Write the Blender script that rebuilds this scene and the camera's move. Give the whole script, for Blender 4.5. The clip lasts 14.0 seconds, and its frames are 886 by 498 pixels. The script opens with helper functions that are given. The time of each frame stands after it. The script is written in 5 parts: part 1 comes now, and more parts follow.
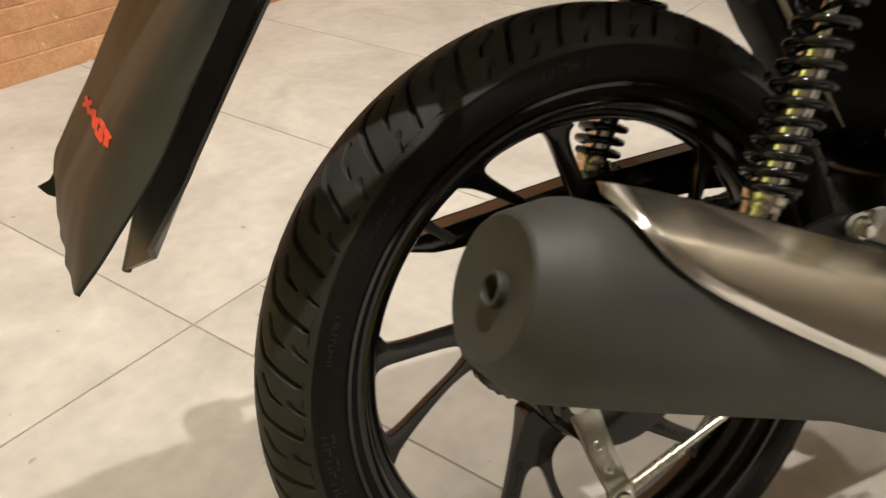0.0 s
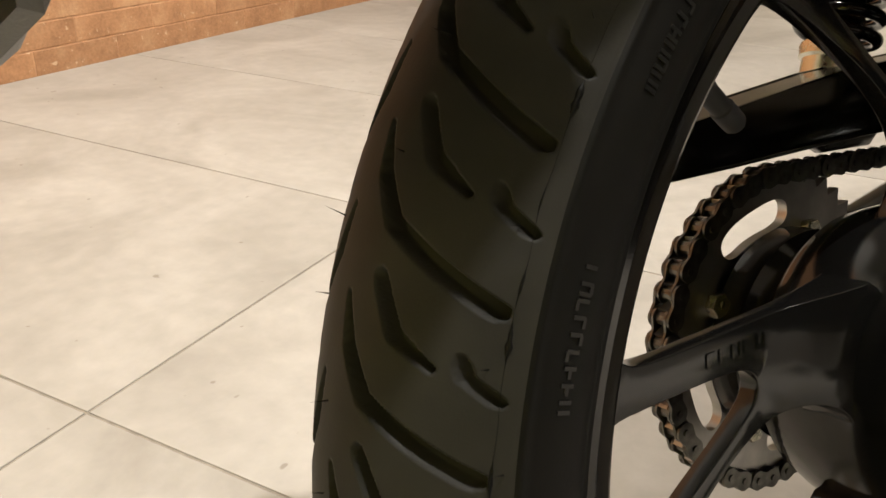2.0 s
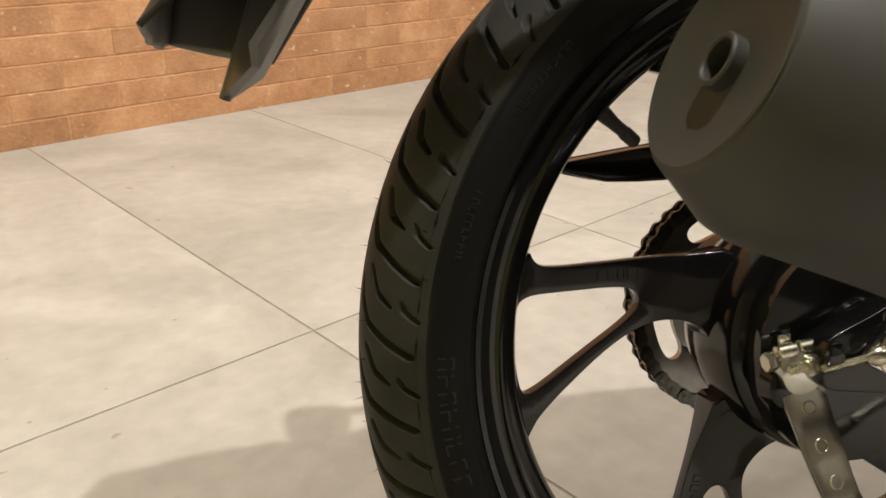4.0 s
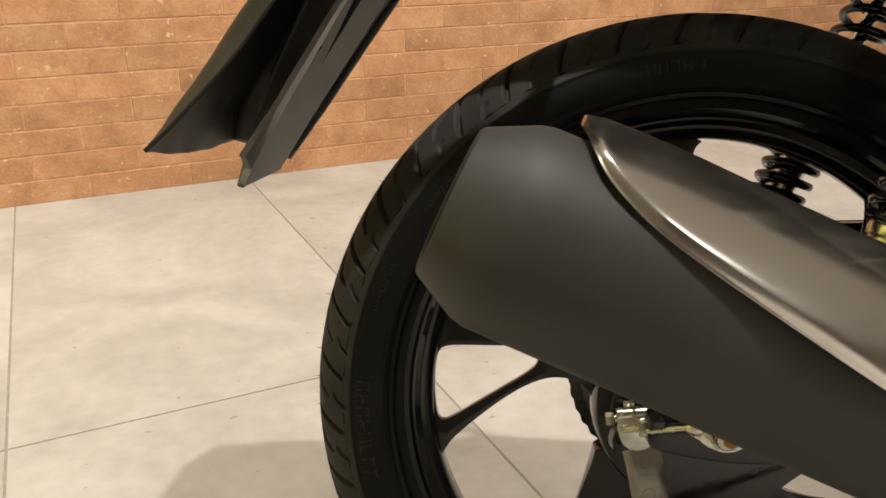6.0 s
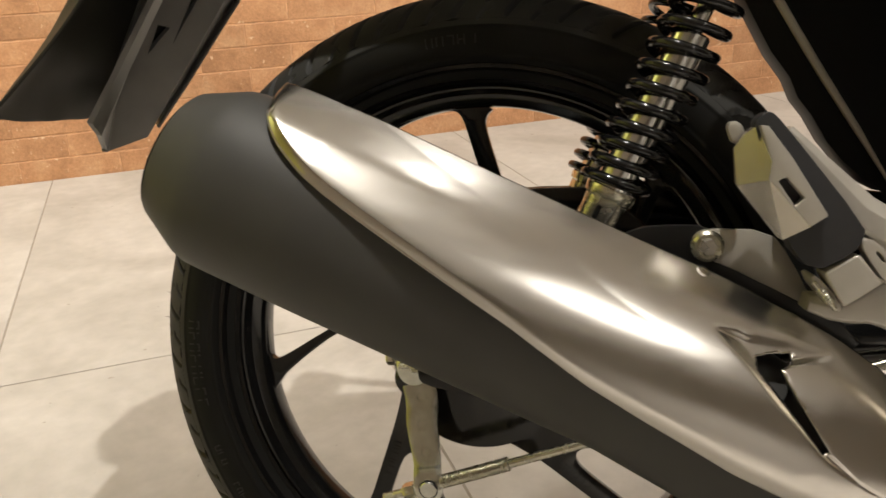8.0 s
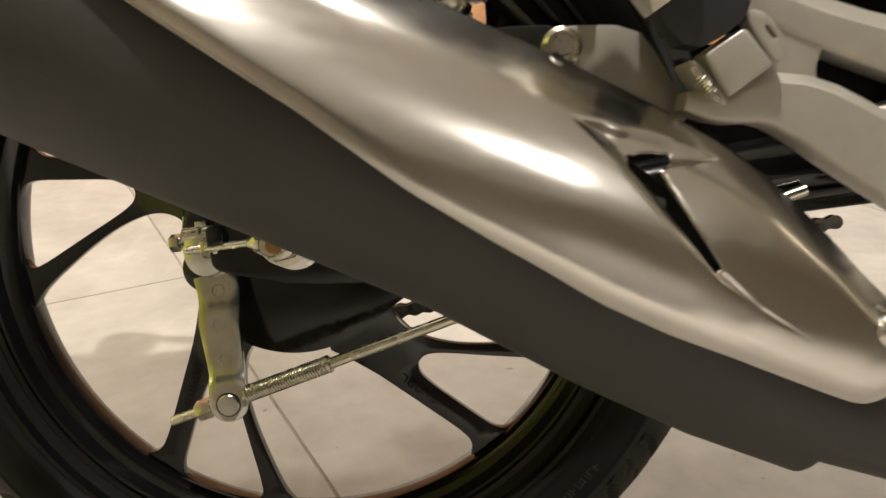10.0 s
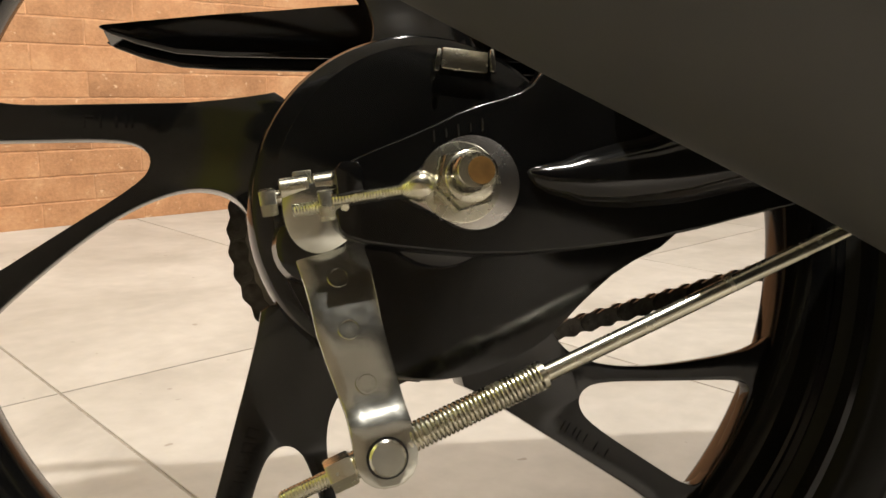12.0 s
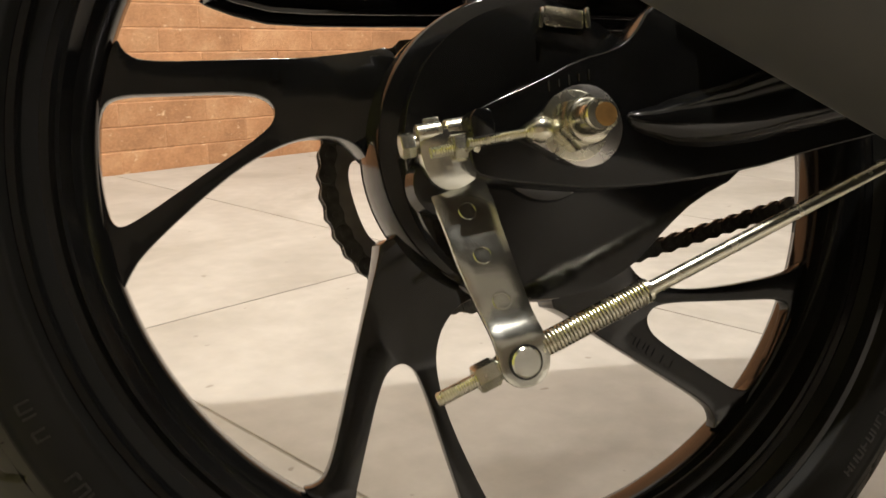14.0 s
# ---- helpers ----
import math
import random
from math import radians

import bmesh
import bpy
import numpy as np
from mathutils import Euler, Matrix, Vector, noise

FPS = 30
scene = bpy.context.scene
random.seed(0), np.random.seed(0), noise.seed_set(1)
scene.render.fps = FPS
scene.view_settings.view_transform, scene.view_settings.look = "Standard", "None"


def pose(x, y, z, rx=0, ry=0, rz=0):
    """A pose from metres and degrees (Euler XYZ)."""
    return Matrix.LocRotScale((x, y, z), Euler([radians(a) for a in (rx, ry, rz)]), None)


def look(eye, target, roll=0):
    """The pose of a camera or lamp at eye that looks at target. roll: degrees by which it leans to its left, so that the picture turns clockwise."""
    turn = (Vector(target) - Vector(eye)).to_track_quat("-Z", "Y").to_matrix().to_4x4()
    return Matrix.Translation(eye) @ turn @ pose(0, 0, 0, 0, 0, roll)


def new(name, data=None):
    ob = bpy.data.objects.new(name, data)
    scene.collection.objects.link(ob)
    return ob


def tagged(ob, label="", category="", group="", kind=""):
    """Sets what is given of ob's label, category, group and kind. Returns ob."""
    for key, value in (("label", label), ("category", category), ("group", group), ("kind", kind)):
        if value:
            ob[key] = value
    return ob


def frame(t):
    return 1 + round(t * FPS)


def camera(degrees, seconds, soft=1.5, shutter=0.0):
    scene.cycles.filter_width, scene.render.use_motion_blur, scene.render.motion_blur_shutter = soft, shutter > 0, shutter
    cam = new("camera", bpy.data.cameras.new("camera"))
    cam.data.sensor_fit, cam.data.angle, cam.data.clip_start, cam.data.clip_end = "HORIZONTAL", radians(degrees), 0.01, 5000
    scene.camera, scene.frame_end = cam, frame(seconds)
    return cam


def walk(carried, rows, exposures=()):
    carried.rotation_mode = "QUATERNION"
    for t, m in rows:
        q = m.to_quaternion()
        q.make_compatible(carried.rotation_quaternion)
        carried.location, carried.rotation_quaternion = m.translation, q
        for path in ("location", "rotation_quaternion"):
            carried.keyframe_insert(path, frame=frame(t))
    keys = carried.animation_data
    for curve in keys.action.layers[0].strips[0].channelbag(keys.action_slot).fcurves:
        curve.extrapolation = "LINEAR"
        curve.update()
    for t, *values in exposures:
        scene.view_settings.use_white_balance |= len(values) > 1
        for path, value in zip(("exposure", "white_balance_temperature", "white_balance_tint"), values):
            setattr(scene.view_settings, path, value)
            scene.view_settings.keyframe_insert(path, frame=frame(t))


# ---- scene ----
cam = camera(56.80, 14.0, shutter=0.3)
PATH = [
    (0.0, pose(-0.3731, -0.4167, 0.7851, 57.705, 0.111, -24.644)),
    (0.5, pose(-0.3921, -0.2196, 0.6571, 58.391, 0.001, -28.279)),
    (1.0, pose(-0.3839, -0.0976, 0.5649, 60.546, -0.584, -31.633)),
    (1.5, pose(-0.3737, -0.0684, 0.5178, 63.041, -1.192, -33.139)),
    (2.0, pose(-0.3772, -0.0762, 0.5088, 64.724, -1.605, -32.556)),
    (2.5, pose(-0.3898, -0.1207, 0.5034, 65.721, -1.646, -29.744)),
    (3.0, pose(-0.3918, -0.2024, 0.5141, 66.259, -1.522, -23.789)),
    (3.2, pose(-0.3922, -0.2336, 0.5207, 66.180, -1.372, -21.860)),
    (5.3, pose(-0.2310, -0.5030, 0.6509, 68.026, -0.095, 0.821)),
    (5.5, pose(-0.2112, -0.5117, 0.6556, 68.130, 0.062, 1.939)),
    (6.0, pose(-0.1536, -0.5247, 0.6557, 68.943, 0.386, 4.487)),
    (6.5, pose(-0.0669, -0.5341, 0.6657, 69.022, 0.973, 7.213)),
    (7.0, pose(-0.0105, -0.5558, 0.6621, 69.284, 1.058, 8.881)),
    (7.5, pose(0.0329, -0.5688, 0.6558, 68.865, 1.415, 9.874)),
    (8.0, pose(0.0921, -0.5735, 0.6582, 67.808, 2.028, 10.490)),
    (8.5, pose(0.1565, -0.5753, 0.6500, 67.242, 2.338, 10.711)),
    (9.0, pose(0.1937, -0.5874, 0.6327, 66.780, 2.336, 8.575)),
    (9.2, pose(0.1929, -0.5847, 0.6185, 66.008, 2.229, 7.204)),
    (11.3, pose(-0.0671, -0.3189, 0.3637, 77.268, -1.587, -9.157)),
    (11.5, pose(-0.0688, -0.3196, 0.3645, 78.307, -1.305, -10.157)),
    (12.0, pose(-0.0808, -0.3244, 0.3615, 78.813, -0.651, -13.483)),
    (12.5, pose(-0.1280, -0.3273, 0.3525, 78.639, -0.016, -17.395)),
    (13.0, pose(-0.1716, -0.3191, 0.3612, 77.622, 0.584, -20.062)),
    (13.5, pose(-0.1853, -0.3194, 0.3670, 76.848, 0.395, -20.579)),
    (14.0, pose(-0.1654, -0.3534, 0.3626, 75.620, -0.216, -16.893)),
]
# the phone's metering drifts a little as dark or pale parts fill the view
walk(cam, PATH, [(0.0, 0.03), (1.5, 0.06), (2.5, 0.15), (3.2, 0.02), (5.3, -0.06), (7.0, -0.10), (8.0, -0.06), (9.2, 0.06), (11.3, 0.14), (12.0, 0.15), (14.0, 0.12)])

# world, lamps, exposure
world = bpy.data.worlds.new("world")
scene.world = world
world.use_nodes = True
world.node_tree.nodes["Background"].inputs[0].default_value = (0.9, 0.86, 0.76, 1)
world.node_tree.nodes["Background"].inputs[1].default_value = 0.022


def lamp(name, eye, target, watts, size, colour=(1.0, 0.942, 0.855), cone=110):
    data = bpy.data.lights.new(name, "SPOT")
    data.energy, data.color, data.shadow_soft_size = watts, colour, size
    data.spot_size, data.spot_blend = radians(cone), 0.6
    ob = new(name, data)
    ob.matrix_world = look(eye, target)
    return ob


lamp("spot_lamp_main", (0.10, -0.12, 2.95), (-0.1, 0.3, 0), 224, 0.022)
lamp("spot_lamp_front", (1.9, -1.0, 2.95), (0.8, 0.0, 0), 36, 0.14)
# added lamp, unseen: brightens the east wall that the shield mirrors
lamp("fill_lamp_east", (3.20, 0.45, 2.95), (3.98, 0.91, 0.5), 330, 0.05, (1.0, 0.90, 0.75), 84)
# added lamp, unseen: lights the lime wall for its tint in the metal
lamp("fill_lamp_west", (-1.75, 0.10, 2.95), (-2.25, 0.05, 0.8), 190, 0.05, cone=84)
lamp("spot_lamp_wall", (-1.2, 0.6, 2.95), (-0.95, 1.75, 0.2), 122, 0.05, cone=84)
lamp("spot_lamp_wall_far", (0.86, 1.2, 2.95), (0.5, 2.0, 0.5), 205, 0.05, cone=95)
# two added fill lamps: bounce off the south floor brightens ceiling and steel
lamp("fill_lamp_south", (1.3, -2.2, 2.95), (1.3, -2.1, 0), 640, 0.05, cone=70)
lamp("fill_lamp_south_far", (-1.4, -2.55, 2.95), (-1.4, -2.65, 0), 330, 0.05, cone=66)


# ---------- materials ----------
def material(name, colour, rough=0.5, metal=0.0, vary=0.0, scale=20.0, bump=0.0, bump_scale=200.0,
             rough_vary=0.0, coat=0.0, spread=None, spec=0.5):
    m = bpy.data.materials.new(name)
    m.use_nodes = True
    nt = m.node_tree
    b = nt.nodes["Principled BSDF"]
    b.inputs["Base Color"].default_value = (*colour, 1)
    b.inputs["Roughness"].default_value = rough
    b.inputs["Metallic"].default_value = metal
    b.inputs["Coat Weight"].default_value = coat
    b.inputs["Coat Roughness"].default_value = 0.08
    b.inputs["Specular IOR Level"].default_value = spec
    tc = nt.nodes.new("ShaderNodeTexCoord")

    def noise_node(s, detail=4.0):
        n = nt.nodes.new("ShaderNodeTexNoise")
        n.inputs["Scale"].default_value, n.inputs["Detail"].default_value = s, detail
        nt.links.new(tc.outputs["Object"], n.inputs["Vector"])
        return n
    if vary > 0:
        n = noise_node(scale, 6)
        ramp = nt.nodes.new("ShaderNodeValToRGB")
        lo = [max(0, c * (1 - vary)) for c in colour]
        hi = [min(1, c * (1 + vary)) for c in (spread or colour)]
        ramp.color_ramp.elements[0].position, ramp.color_ramp.elements[1].position = 0.32, 0.68
        ramp.color_ramp.elements[0].color, ramp.color_ramp.elements[1].color = (*lo, 1), (*hi, 1)
        nt.links.new(n.outputs["Fac"], ramp.inputs["Fac"])
        nt.links.new(ramp.outputs["Color"], b.inputs["Base Color"])
    if rough_vary > 0:
        n = noise_node(scale * 2.3, 5)
        mr = nt.nodes.new("ShaderNodeMapRange")
        mr.inputs["To Min"].default_value = max(0.02, rough - rough_vary)
        mr.inputs["To Max"].default_value = min(1, rough + rough_vary)
        nt.links.new(n.outputs["Fac"], mr.inputs["Value"])
        nt.links.new(mr.outputs["Result"], b.inputs["Roughness"])
    if bump > 0:
        n = noise_node(bump_scale, 3)
        bp = nt.nodes.new("ShaderNodeBump")
        bp.inputs["Strength"].default_value, bp.inputs["Distance"].default_value = bump, 0.002
        nt.links.new(n.outputs["Fac"], bp.inputs["Height"])
        nt.links.new(bp.outputs["Normal"], b.inputs["Normal"])
    return m


def tile_material():
    m = bpy.data.materials.new("cement_look_tile")
    m.use_nodes = True
    nt = m.node_tree
    b = nt.nodes["Principled BSDF"]
    tc = nt.nodes.new("ShaderNodeTexCoord")
    info = nt.nodes.new("ShaderNodeObjectInfo")
    add = nt.nodes.new("ShaderNodeVectorMath")
    add.operation = "MULTIPLY_ADD"
    comb = nt.nodes.new("ShaderNodeCombineXYZ")
    nt.links.new(info.outputs["Random"], comb.inputs[0])
    nt.links.new(info.outputs["Random"], comb.inputs[1])
    add.inputs[1].default_value = (1, 1, 1)
    nt.links.new(tc.outputs["Object"], add.inputs[0])
    sc = nt.nodes.new("ShaderNodeVectorMath")
    sc.operation = "SCALE"
    sc.inputs["Scale"].default_value = 37.0
    nt.links.new(comb.outputs[0], sc.inputs[0])
    nt.links.new(sc.outputs[0], add.inputs[2])
    big = nt.nodes.new("ShaderNodeTexNoise")
    big.inputs["Scale"].default_value, big.inputs["Detail"].default_value = 2.6, 6
    big.inputs["Roughness"].default_value, big.inputs["Distortion"].default_value = 0.58, 1.3
    small = nt.nodes.new("ShaderNodeTexNoise")
    small.inputs["Scale"].default_value, small.inputs["Detail"].default_value = 34.0, 6
    nt.links.new(add.outputs[0], big.inputs["Vector"])
    nt.links.new(add.outputs[0], small.inputs["Vector"])
    ramp = nt.nodes.new("ShaderNodeValToRGB")
    ramp.color_ramp.elements[0].position, ramp.color_ramp.elements[1].position = 0.30, 0.68
    ramp.color_ramp.elements[0].color = (0.366, 0.337, 0.301, 1)
    ramp.color_ramp.elements[1].color = (0.500, 0.468, 0.430, 1)
    nt.links.new(big.outputs["Fac"], ramp.inputs["Fac"])
    mix = nt.nodes.new("ShaderNodeMixRGB")
    mix.blend_type = "OVERLAY"
    mix.inputs["Fac"].default_value = 0.17
    nt.links.new(ramp.outputs["Color"], mix.inputs[1])
    nt.links.new(small.outputs["Fac"], mix.inputs[2])
    # a few small dark specks, far apart
    speck = nt.nodes.new("ShaderNodeTexNoise")
    speck.inputs["Scale"].default_value, speck.inputs["Detail"].default_value = 48.0, 1.0
    nt.links.new(add.outputs[0], speck.inputs["Vector"])
    cutoff = nt.nodes.new("ShaderNodeValToRGB")
    cutoff.color_ramp.elements[0].position, cutoff.color_ramp.elements[1].position = 0.775, 0.80
    cutoff.color_ramp.elements[1].color = (0.55, 0.55, 0.55, 1)
    nt.links.new(speck.outputs["Fac"], cutoff.inputs["Fac"])
    stain = nt.nodes.new("ShaderNodeMixRGB")
    stain.inputs[2].default_value = (0.20, 0.16, 0.12, 1)
    nt.links.new(cutoff.outputs["Color"], stain.inputs["Fac"])
    nt.links.new(mix.outputs[0], stain.inputs[1])
    nt.links.new(stain.outputs[0], b.inputs["Base Color"])
    mr = nt.nodes.new("ShaderNodeMapRange")
    mr.inputs["To Min"].default_value, mr.inputs["To Max"].default_value = 0.42, 0.62
    nt.links.new(small.outputs["Fac"], mr.inputs["Value"])
    nt.links.new(mr.outputs["Result"], b.inputs["Roughness"])
    b.inputs["Specular IOR Level"].default_value = 0.35
    return m


def brick_material():
    m = bpy.data.materials.new("terracotta_brick")
    m.use_nodes = True
    nt = m.node_tree
    b = nt.nodes["Principled BSDF"]
    tc = nt.nodes.new("ShaderNodeTexCoord")
    info = nt.nodes.new("ShaderNodeObjectInfo")
    geo = nt.nodes.new("ShaderNodeNewGeometry")
    sc = nt.nodes.new("ShaderNodeVectorMath")
    sc.operation = "SCALE"
    sc.inputs["Scale"].default_value = 91.0
    rnd = nt.nodes.new("ShaderNodeMath")
    rnd.operation = "ADD"
    nt.links.new(info.outputs["Random"], rnd.inputs[0])
    nt.links.new(geo.outputs["Random Per Island"], rnd.inputs[1])
    comb = nt.nodes.new("ShaderNodeCombineXYZ")
    nt.links.new(rnd.outputs[0], comb.inputs[0])
    nt.links.new(rnd.outputs[0], comb.inputs[2])
    nt.links.new(comb.outputs[0], sc.inputs[0])
    add = nt.nodes.new("ShaderNodeVectorMath")
    nt.links.new(tc.outputs["Object"], add.inputs[0])
    nt.links.new(sc.outputs[0], add.inputs[1])

    def nz(scale, detail, rough=0.6):
        n = nt.nodes.new("ShaderNodeTexNoise")
        n.inputs["Scale"].default_value, n.inputs["Detail"].default_value = scale, detail
        n.inputs["Roughness"].default_value = rough
        nt.links.new(add.outputs[0], n.inputs["Vector"])
        return n
    cloud, grain, spots = nz(9.0, 6, 0.68), nz(130.0, 4), nz(48.0, 2)
    ramp = nt.nodes.new("ShaderNodeValToRGB")
    e = ramp.color_ramp.elements
    e[0].position, e[1].position = 0.30, 0.70
    e[0].color, e[1].color = (0.39, 0.195, 0.096, 1), (0.62, 0.362, 0.20, 1)
    mid = e.new(0.5)
    mid.color = (0.53, 0.274, 0.138, 1)
    nt.links.new(cloud.outputs["Fac"], ramp.inputs["Fac"])
    hsv = nt.nodes.new("ShaderNodeHueSaturation")
    mr = nt.nodes.new("ShaderNodeMapRange")
    mr.inputs["To Min"].default_value, mr.inputs["To Max"].default_value = 0.89, 1.09
    fr = nt.nodes.new("ShaderNodeMath")
    fr.operation = "FRACT"
    nt.links.new(rnd.outputs[0], fr.inputs[0])
    nt.links.new(fr.outputs[0], mr.inputs["Value"])
    nt.links.new(mr.outputs["Result"], hsv.inputs["Value"])
    nt.links.new(ramp.outputs["Color"], hsv.inputs["Color"])
    mix = nt.nodes.new("ShaderNodeMixRGB")
    mix.blend_type = "OVERLAY"
    mix.inputs["Fac"].default_value = 0.32
    nt.links.new(hsv.outputs["Color"], mix.inputs[1])
    nt.links.new(grain.outputs["Fac"], mix.inputs[2])
    pale = nt.nodes.new("ShaderNodeValToRGB")
    pale.color_ramp.elements[0].position, pale.color_ramp.elements[1].position = 0.66, 0.74
    nt.links.new(spots.outputs["Fac"], pale.inputs["Fac"])
    mix2 = nt.nodes.new("ShaderNodeMixRGB")
    mix2.inputs[2].default_value = (0.72, 0.50, 0.32, 1)
    nt.links.new(pale.outputs["Color"], mix2.inputs["Fac"])
    nt.links.new(mix.outputs[0], mix2.inputs[1])
    nt.links.new(mix2.outputs[0], b.inputs["Base Color"])
    b.inputs["Roughness"].default_value = 0.8
    bp = nt.nodes.new("ShaderNodeBump")
    bp.inputs["Strength"].default_value, bp.inputs["Distance"].default_value = 0.6, 0.002
    nt.links.new(grain.outputs["Fac"], bp.inputs["Height"])
    nt.links.new(bp.outputs["Normal"], b.inputs["Normal"])
    return m


def steel_material():
    """Polished, slightly wavy stainless sheet with faint lengthwise brushing."""
    m = bpy.data.materials.new("polished_stainless_steel")
    m.use_nodes = True
    nt = m.node_tree
    b = nt.nodes["Principled BSDF"]
    b.inputs["Metallic"].default_value = 1.0
    b.inputs["Coat Weight"].default_value = 0.28
    b.inputs["Coat IOR"].default_value = 2.0
    b.inputs["Coat Roughness"].default_value = 0.08
    tc = nt.nodes.new("ShaderNodeTexCoord")

    def nz(scale, stretch, detail, distort=0.0):
        mp = nt.nodes.new("ShaderNodeMapping")
        mp.inputs["Rotation"].default_value = (0, radians(24.2), 0)
        mp.inputs["Scale"].default_value = stretch
        nt.links.new(tc.outputs["Object"], mp.inputs["Vector"])
        n = nt.nodes.new("ShaderNodeTexNoise")
        n.inputs["Scale"].default_value, n.inputs["Detail"].default_value = scale, detail
        n.inputs["Distortion"].default_value = distort
        nt.links.new(mp.outputs["Vector"], n.inputs["Vector"])
        return n
    waves, dents, brush, clouds = nz(11, (0.36, 1, 1.4), 1.0, 0.4), nz(27, (0.28, 1, 1.3), 0.4, 1.2), nz(30, (0.04, 3, 3), 2.0), nz(14, (0.5, 1, 1), 4.0)
    ramp = nt.nodes.new("ShaderNodeValToRGB")
    ramp.color_ramp.elements[0].position, ramp.color_ramp.elements[1].position = 0.3, 0.7
    ramp.color_ramp.elements[0].color, ramp.color_ramp.elements[1].color = (0.555, 0.53, 0.495, 1), (0.63, 0.605, 0.57, 1)
    nt.links.new(clouds.outputs["Fac"], ramp.inputs["Fac"])
    nt.links.new(ramp.outputs["Color"], b.inputs["Base Color"])
    mr = nt.nodes.new("ShaderNodeMapRange")
    mr.inputs["To Min"].default_value, mr.inputs["To Max"].default_value = 0.17, 0.27
    nt.links.new(brush.outputs["Fac"], mr.inputs["Value"])
    nt.links.new(mr.outputs["Result"], b.inputs["Roughness"])
    b1 = nt.nodes.new("ShaderNodeBump")
    b1.inputs["Strength"].default_value, b1.inputs["Distance"].default_value = 1.0, 0.0010
    nt.links.new(waves.outputs["Fac"], b1.inputs["Height"])
    b2 = nt.nodes.new("ShaderNodeBump")
    b2.inputs["Strength"].default_value, b2.inputs["Distance"].default_value = 0.8, 0.0003
    nt.links.new(dents.outputs["Fac"], b2.inputs["Height"])
    nt.links.new(b1.outputs["Normal"], b2.inputs["Normal"])
    nt.links.new(b2.outputs["Normal"], b.inputs["Normal"])
    b3 = nt.nodes.new("ShaderNodeBump")
    b3.inputs["Strength"].default_value, b3.inputs["Distance"].default_value = 1.0, 0.0012
    nt.links.new(dents.outputs["Fac"], b3.inputs["Height"])
    nt.links.new(b1.outputs["Normal"], b3.inputs["Normal"])
    nt.links.new(b3.outputs["Normal"], b.inputs["Coat Normal"])
    return m


MAT_TILE = tile_material()
MAT_GROUT = material("grout", (0.30, 0.265, 0.222), 0.9, vary=0.2, scale=60)
MAT_BRICK = brick_material()
MAT_MORTAR = material("mortar", (0.58, 0.32, 0.175), 0.9, vary=0.25, scale=40)
MAT_PLASTER = material("warm_white_plaster", (0.54, 0.495, 0.43), 0.85, vary=0.05, scale=3)
MAT_GREYWALL = material("grey_wall_paint", (0.50, 0.50, 0.49), 0.8, vary=0.05, scale=3)
MAT_SOUTH = material("grey_brown_wall_paint", (0.30, 0.285, 0.265), 0.8, vary=0.06, scale=2)
MAT_LIME = material("lime_yellow_wall_paint", (0.62, 0.63, 0.16), 0.7, vary=0.05, scale=3)
# tread rubber, several times paler than the sidewall's
MAT_TREAD = material("lighter_tread_rubber", (0.037, 0.0365, 0.034), 0.56, vary=0.3, scale=18, bump=0.05, bump_scale=1100, rough_vary=0.10, spec=0.15)
MAT_CEILING = material("white_ceiling_paint", (0.72, 0.73, 0.74), 0.85, vary=0.03, scale=3)
MAT_RUBBER = material("tyre_rubber", (0.0060, 0.0058, 0.0050), 0.55, vary=0.3, scale=14, bump=0.04, bump_scale=1100, rough_vary=0.08, spec=0.20)
MAT_BLACK = material("black_gloss_enamel", (0.0055, 0.0055, 0.0055), 0.13, vary=0.3, scale=25, rough_vary=0.04, spec=0.5)
MAT_SATIN = material("black_satin_paint", (0.005, 0.005, 0.005), 0.30, vary=0.25, scale=40, bump=0.05, bump_scale=500)
MAT_MATT = material("dark_grey_matt_heat_paint", (0.044, 0.0435, 0.041), 0.58, vary=0.10, scale=18, bump=0.05, bump_scale=1400, spec=0.5)
MAT_PLASTIC = material("black_textured_plastic", (0.0040, 0.0040, 0.0040), 0.42, spec=0.3, vary=0.2, scale=30, bump=0.12, bump_scale=900)
MAT_COVER = material("dark_grey_satin_plastic", (0.013, 0.0125, 0.0125), 0.38, spec=0.4, vary=0.15, scale=30, bump=0.08, bump_scale=900)
MAT_MUDGUARD = material("grey_black_moulded_plastic", (0.105, 0.102, 0.095), 0.36, spec=0.9, vary=0.15, scale=30, bump=0.08, bump_scale=900)
MAT_FLAP = material("black_film_wrapped_plastic", (0.038, 0.037, 0.030), 0.50, spec=0.25, vary=0.25, scale=9, bump=0.10, bump_scale=700)
MAT_STEEL = steel_material()
MAT_ZINC = material("yellow_zinc_plated_steel", (0.66, 0.64, 0.53), 0.26, metal=1.0, vary=0.16, scale=60, rough_vary=0.08)
MAT_ARM = material("dull_zinc_plated_plate", (0.62, 0.625, 0.57), 0.20, metal=1.0, vary=0.10, scale=90, rough_vary=0.06, bump=0.03, bump_scale=260)
MAT_BOLT_END = material("rusty_axle_end", (0.28, 0.155, 0.05), 0.5, metal=0.6, vary=0.4, scale=90)
MAT_PEG = material("fine_cast_aluminium", (0.70, 0.665, 0.60), 0.27, metal=0.9, vary=0.06, scale=60, bump=0.03, bump_scale=900)
MAT_SILVER = material("silver_painted_cast_aluminium", (0.47, 0.445, 0.40), 0.36, metal=0.4, vary=0.05, scale=60, bump=0.05, bump_scale=900)
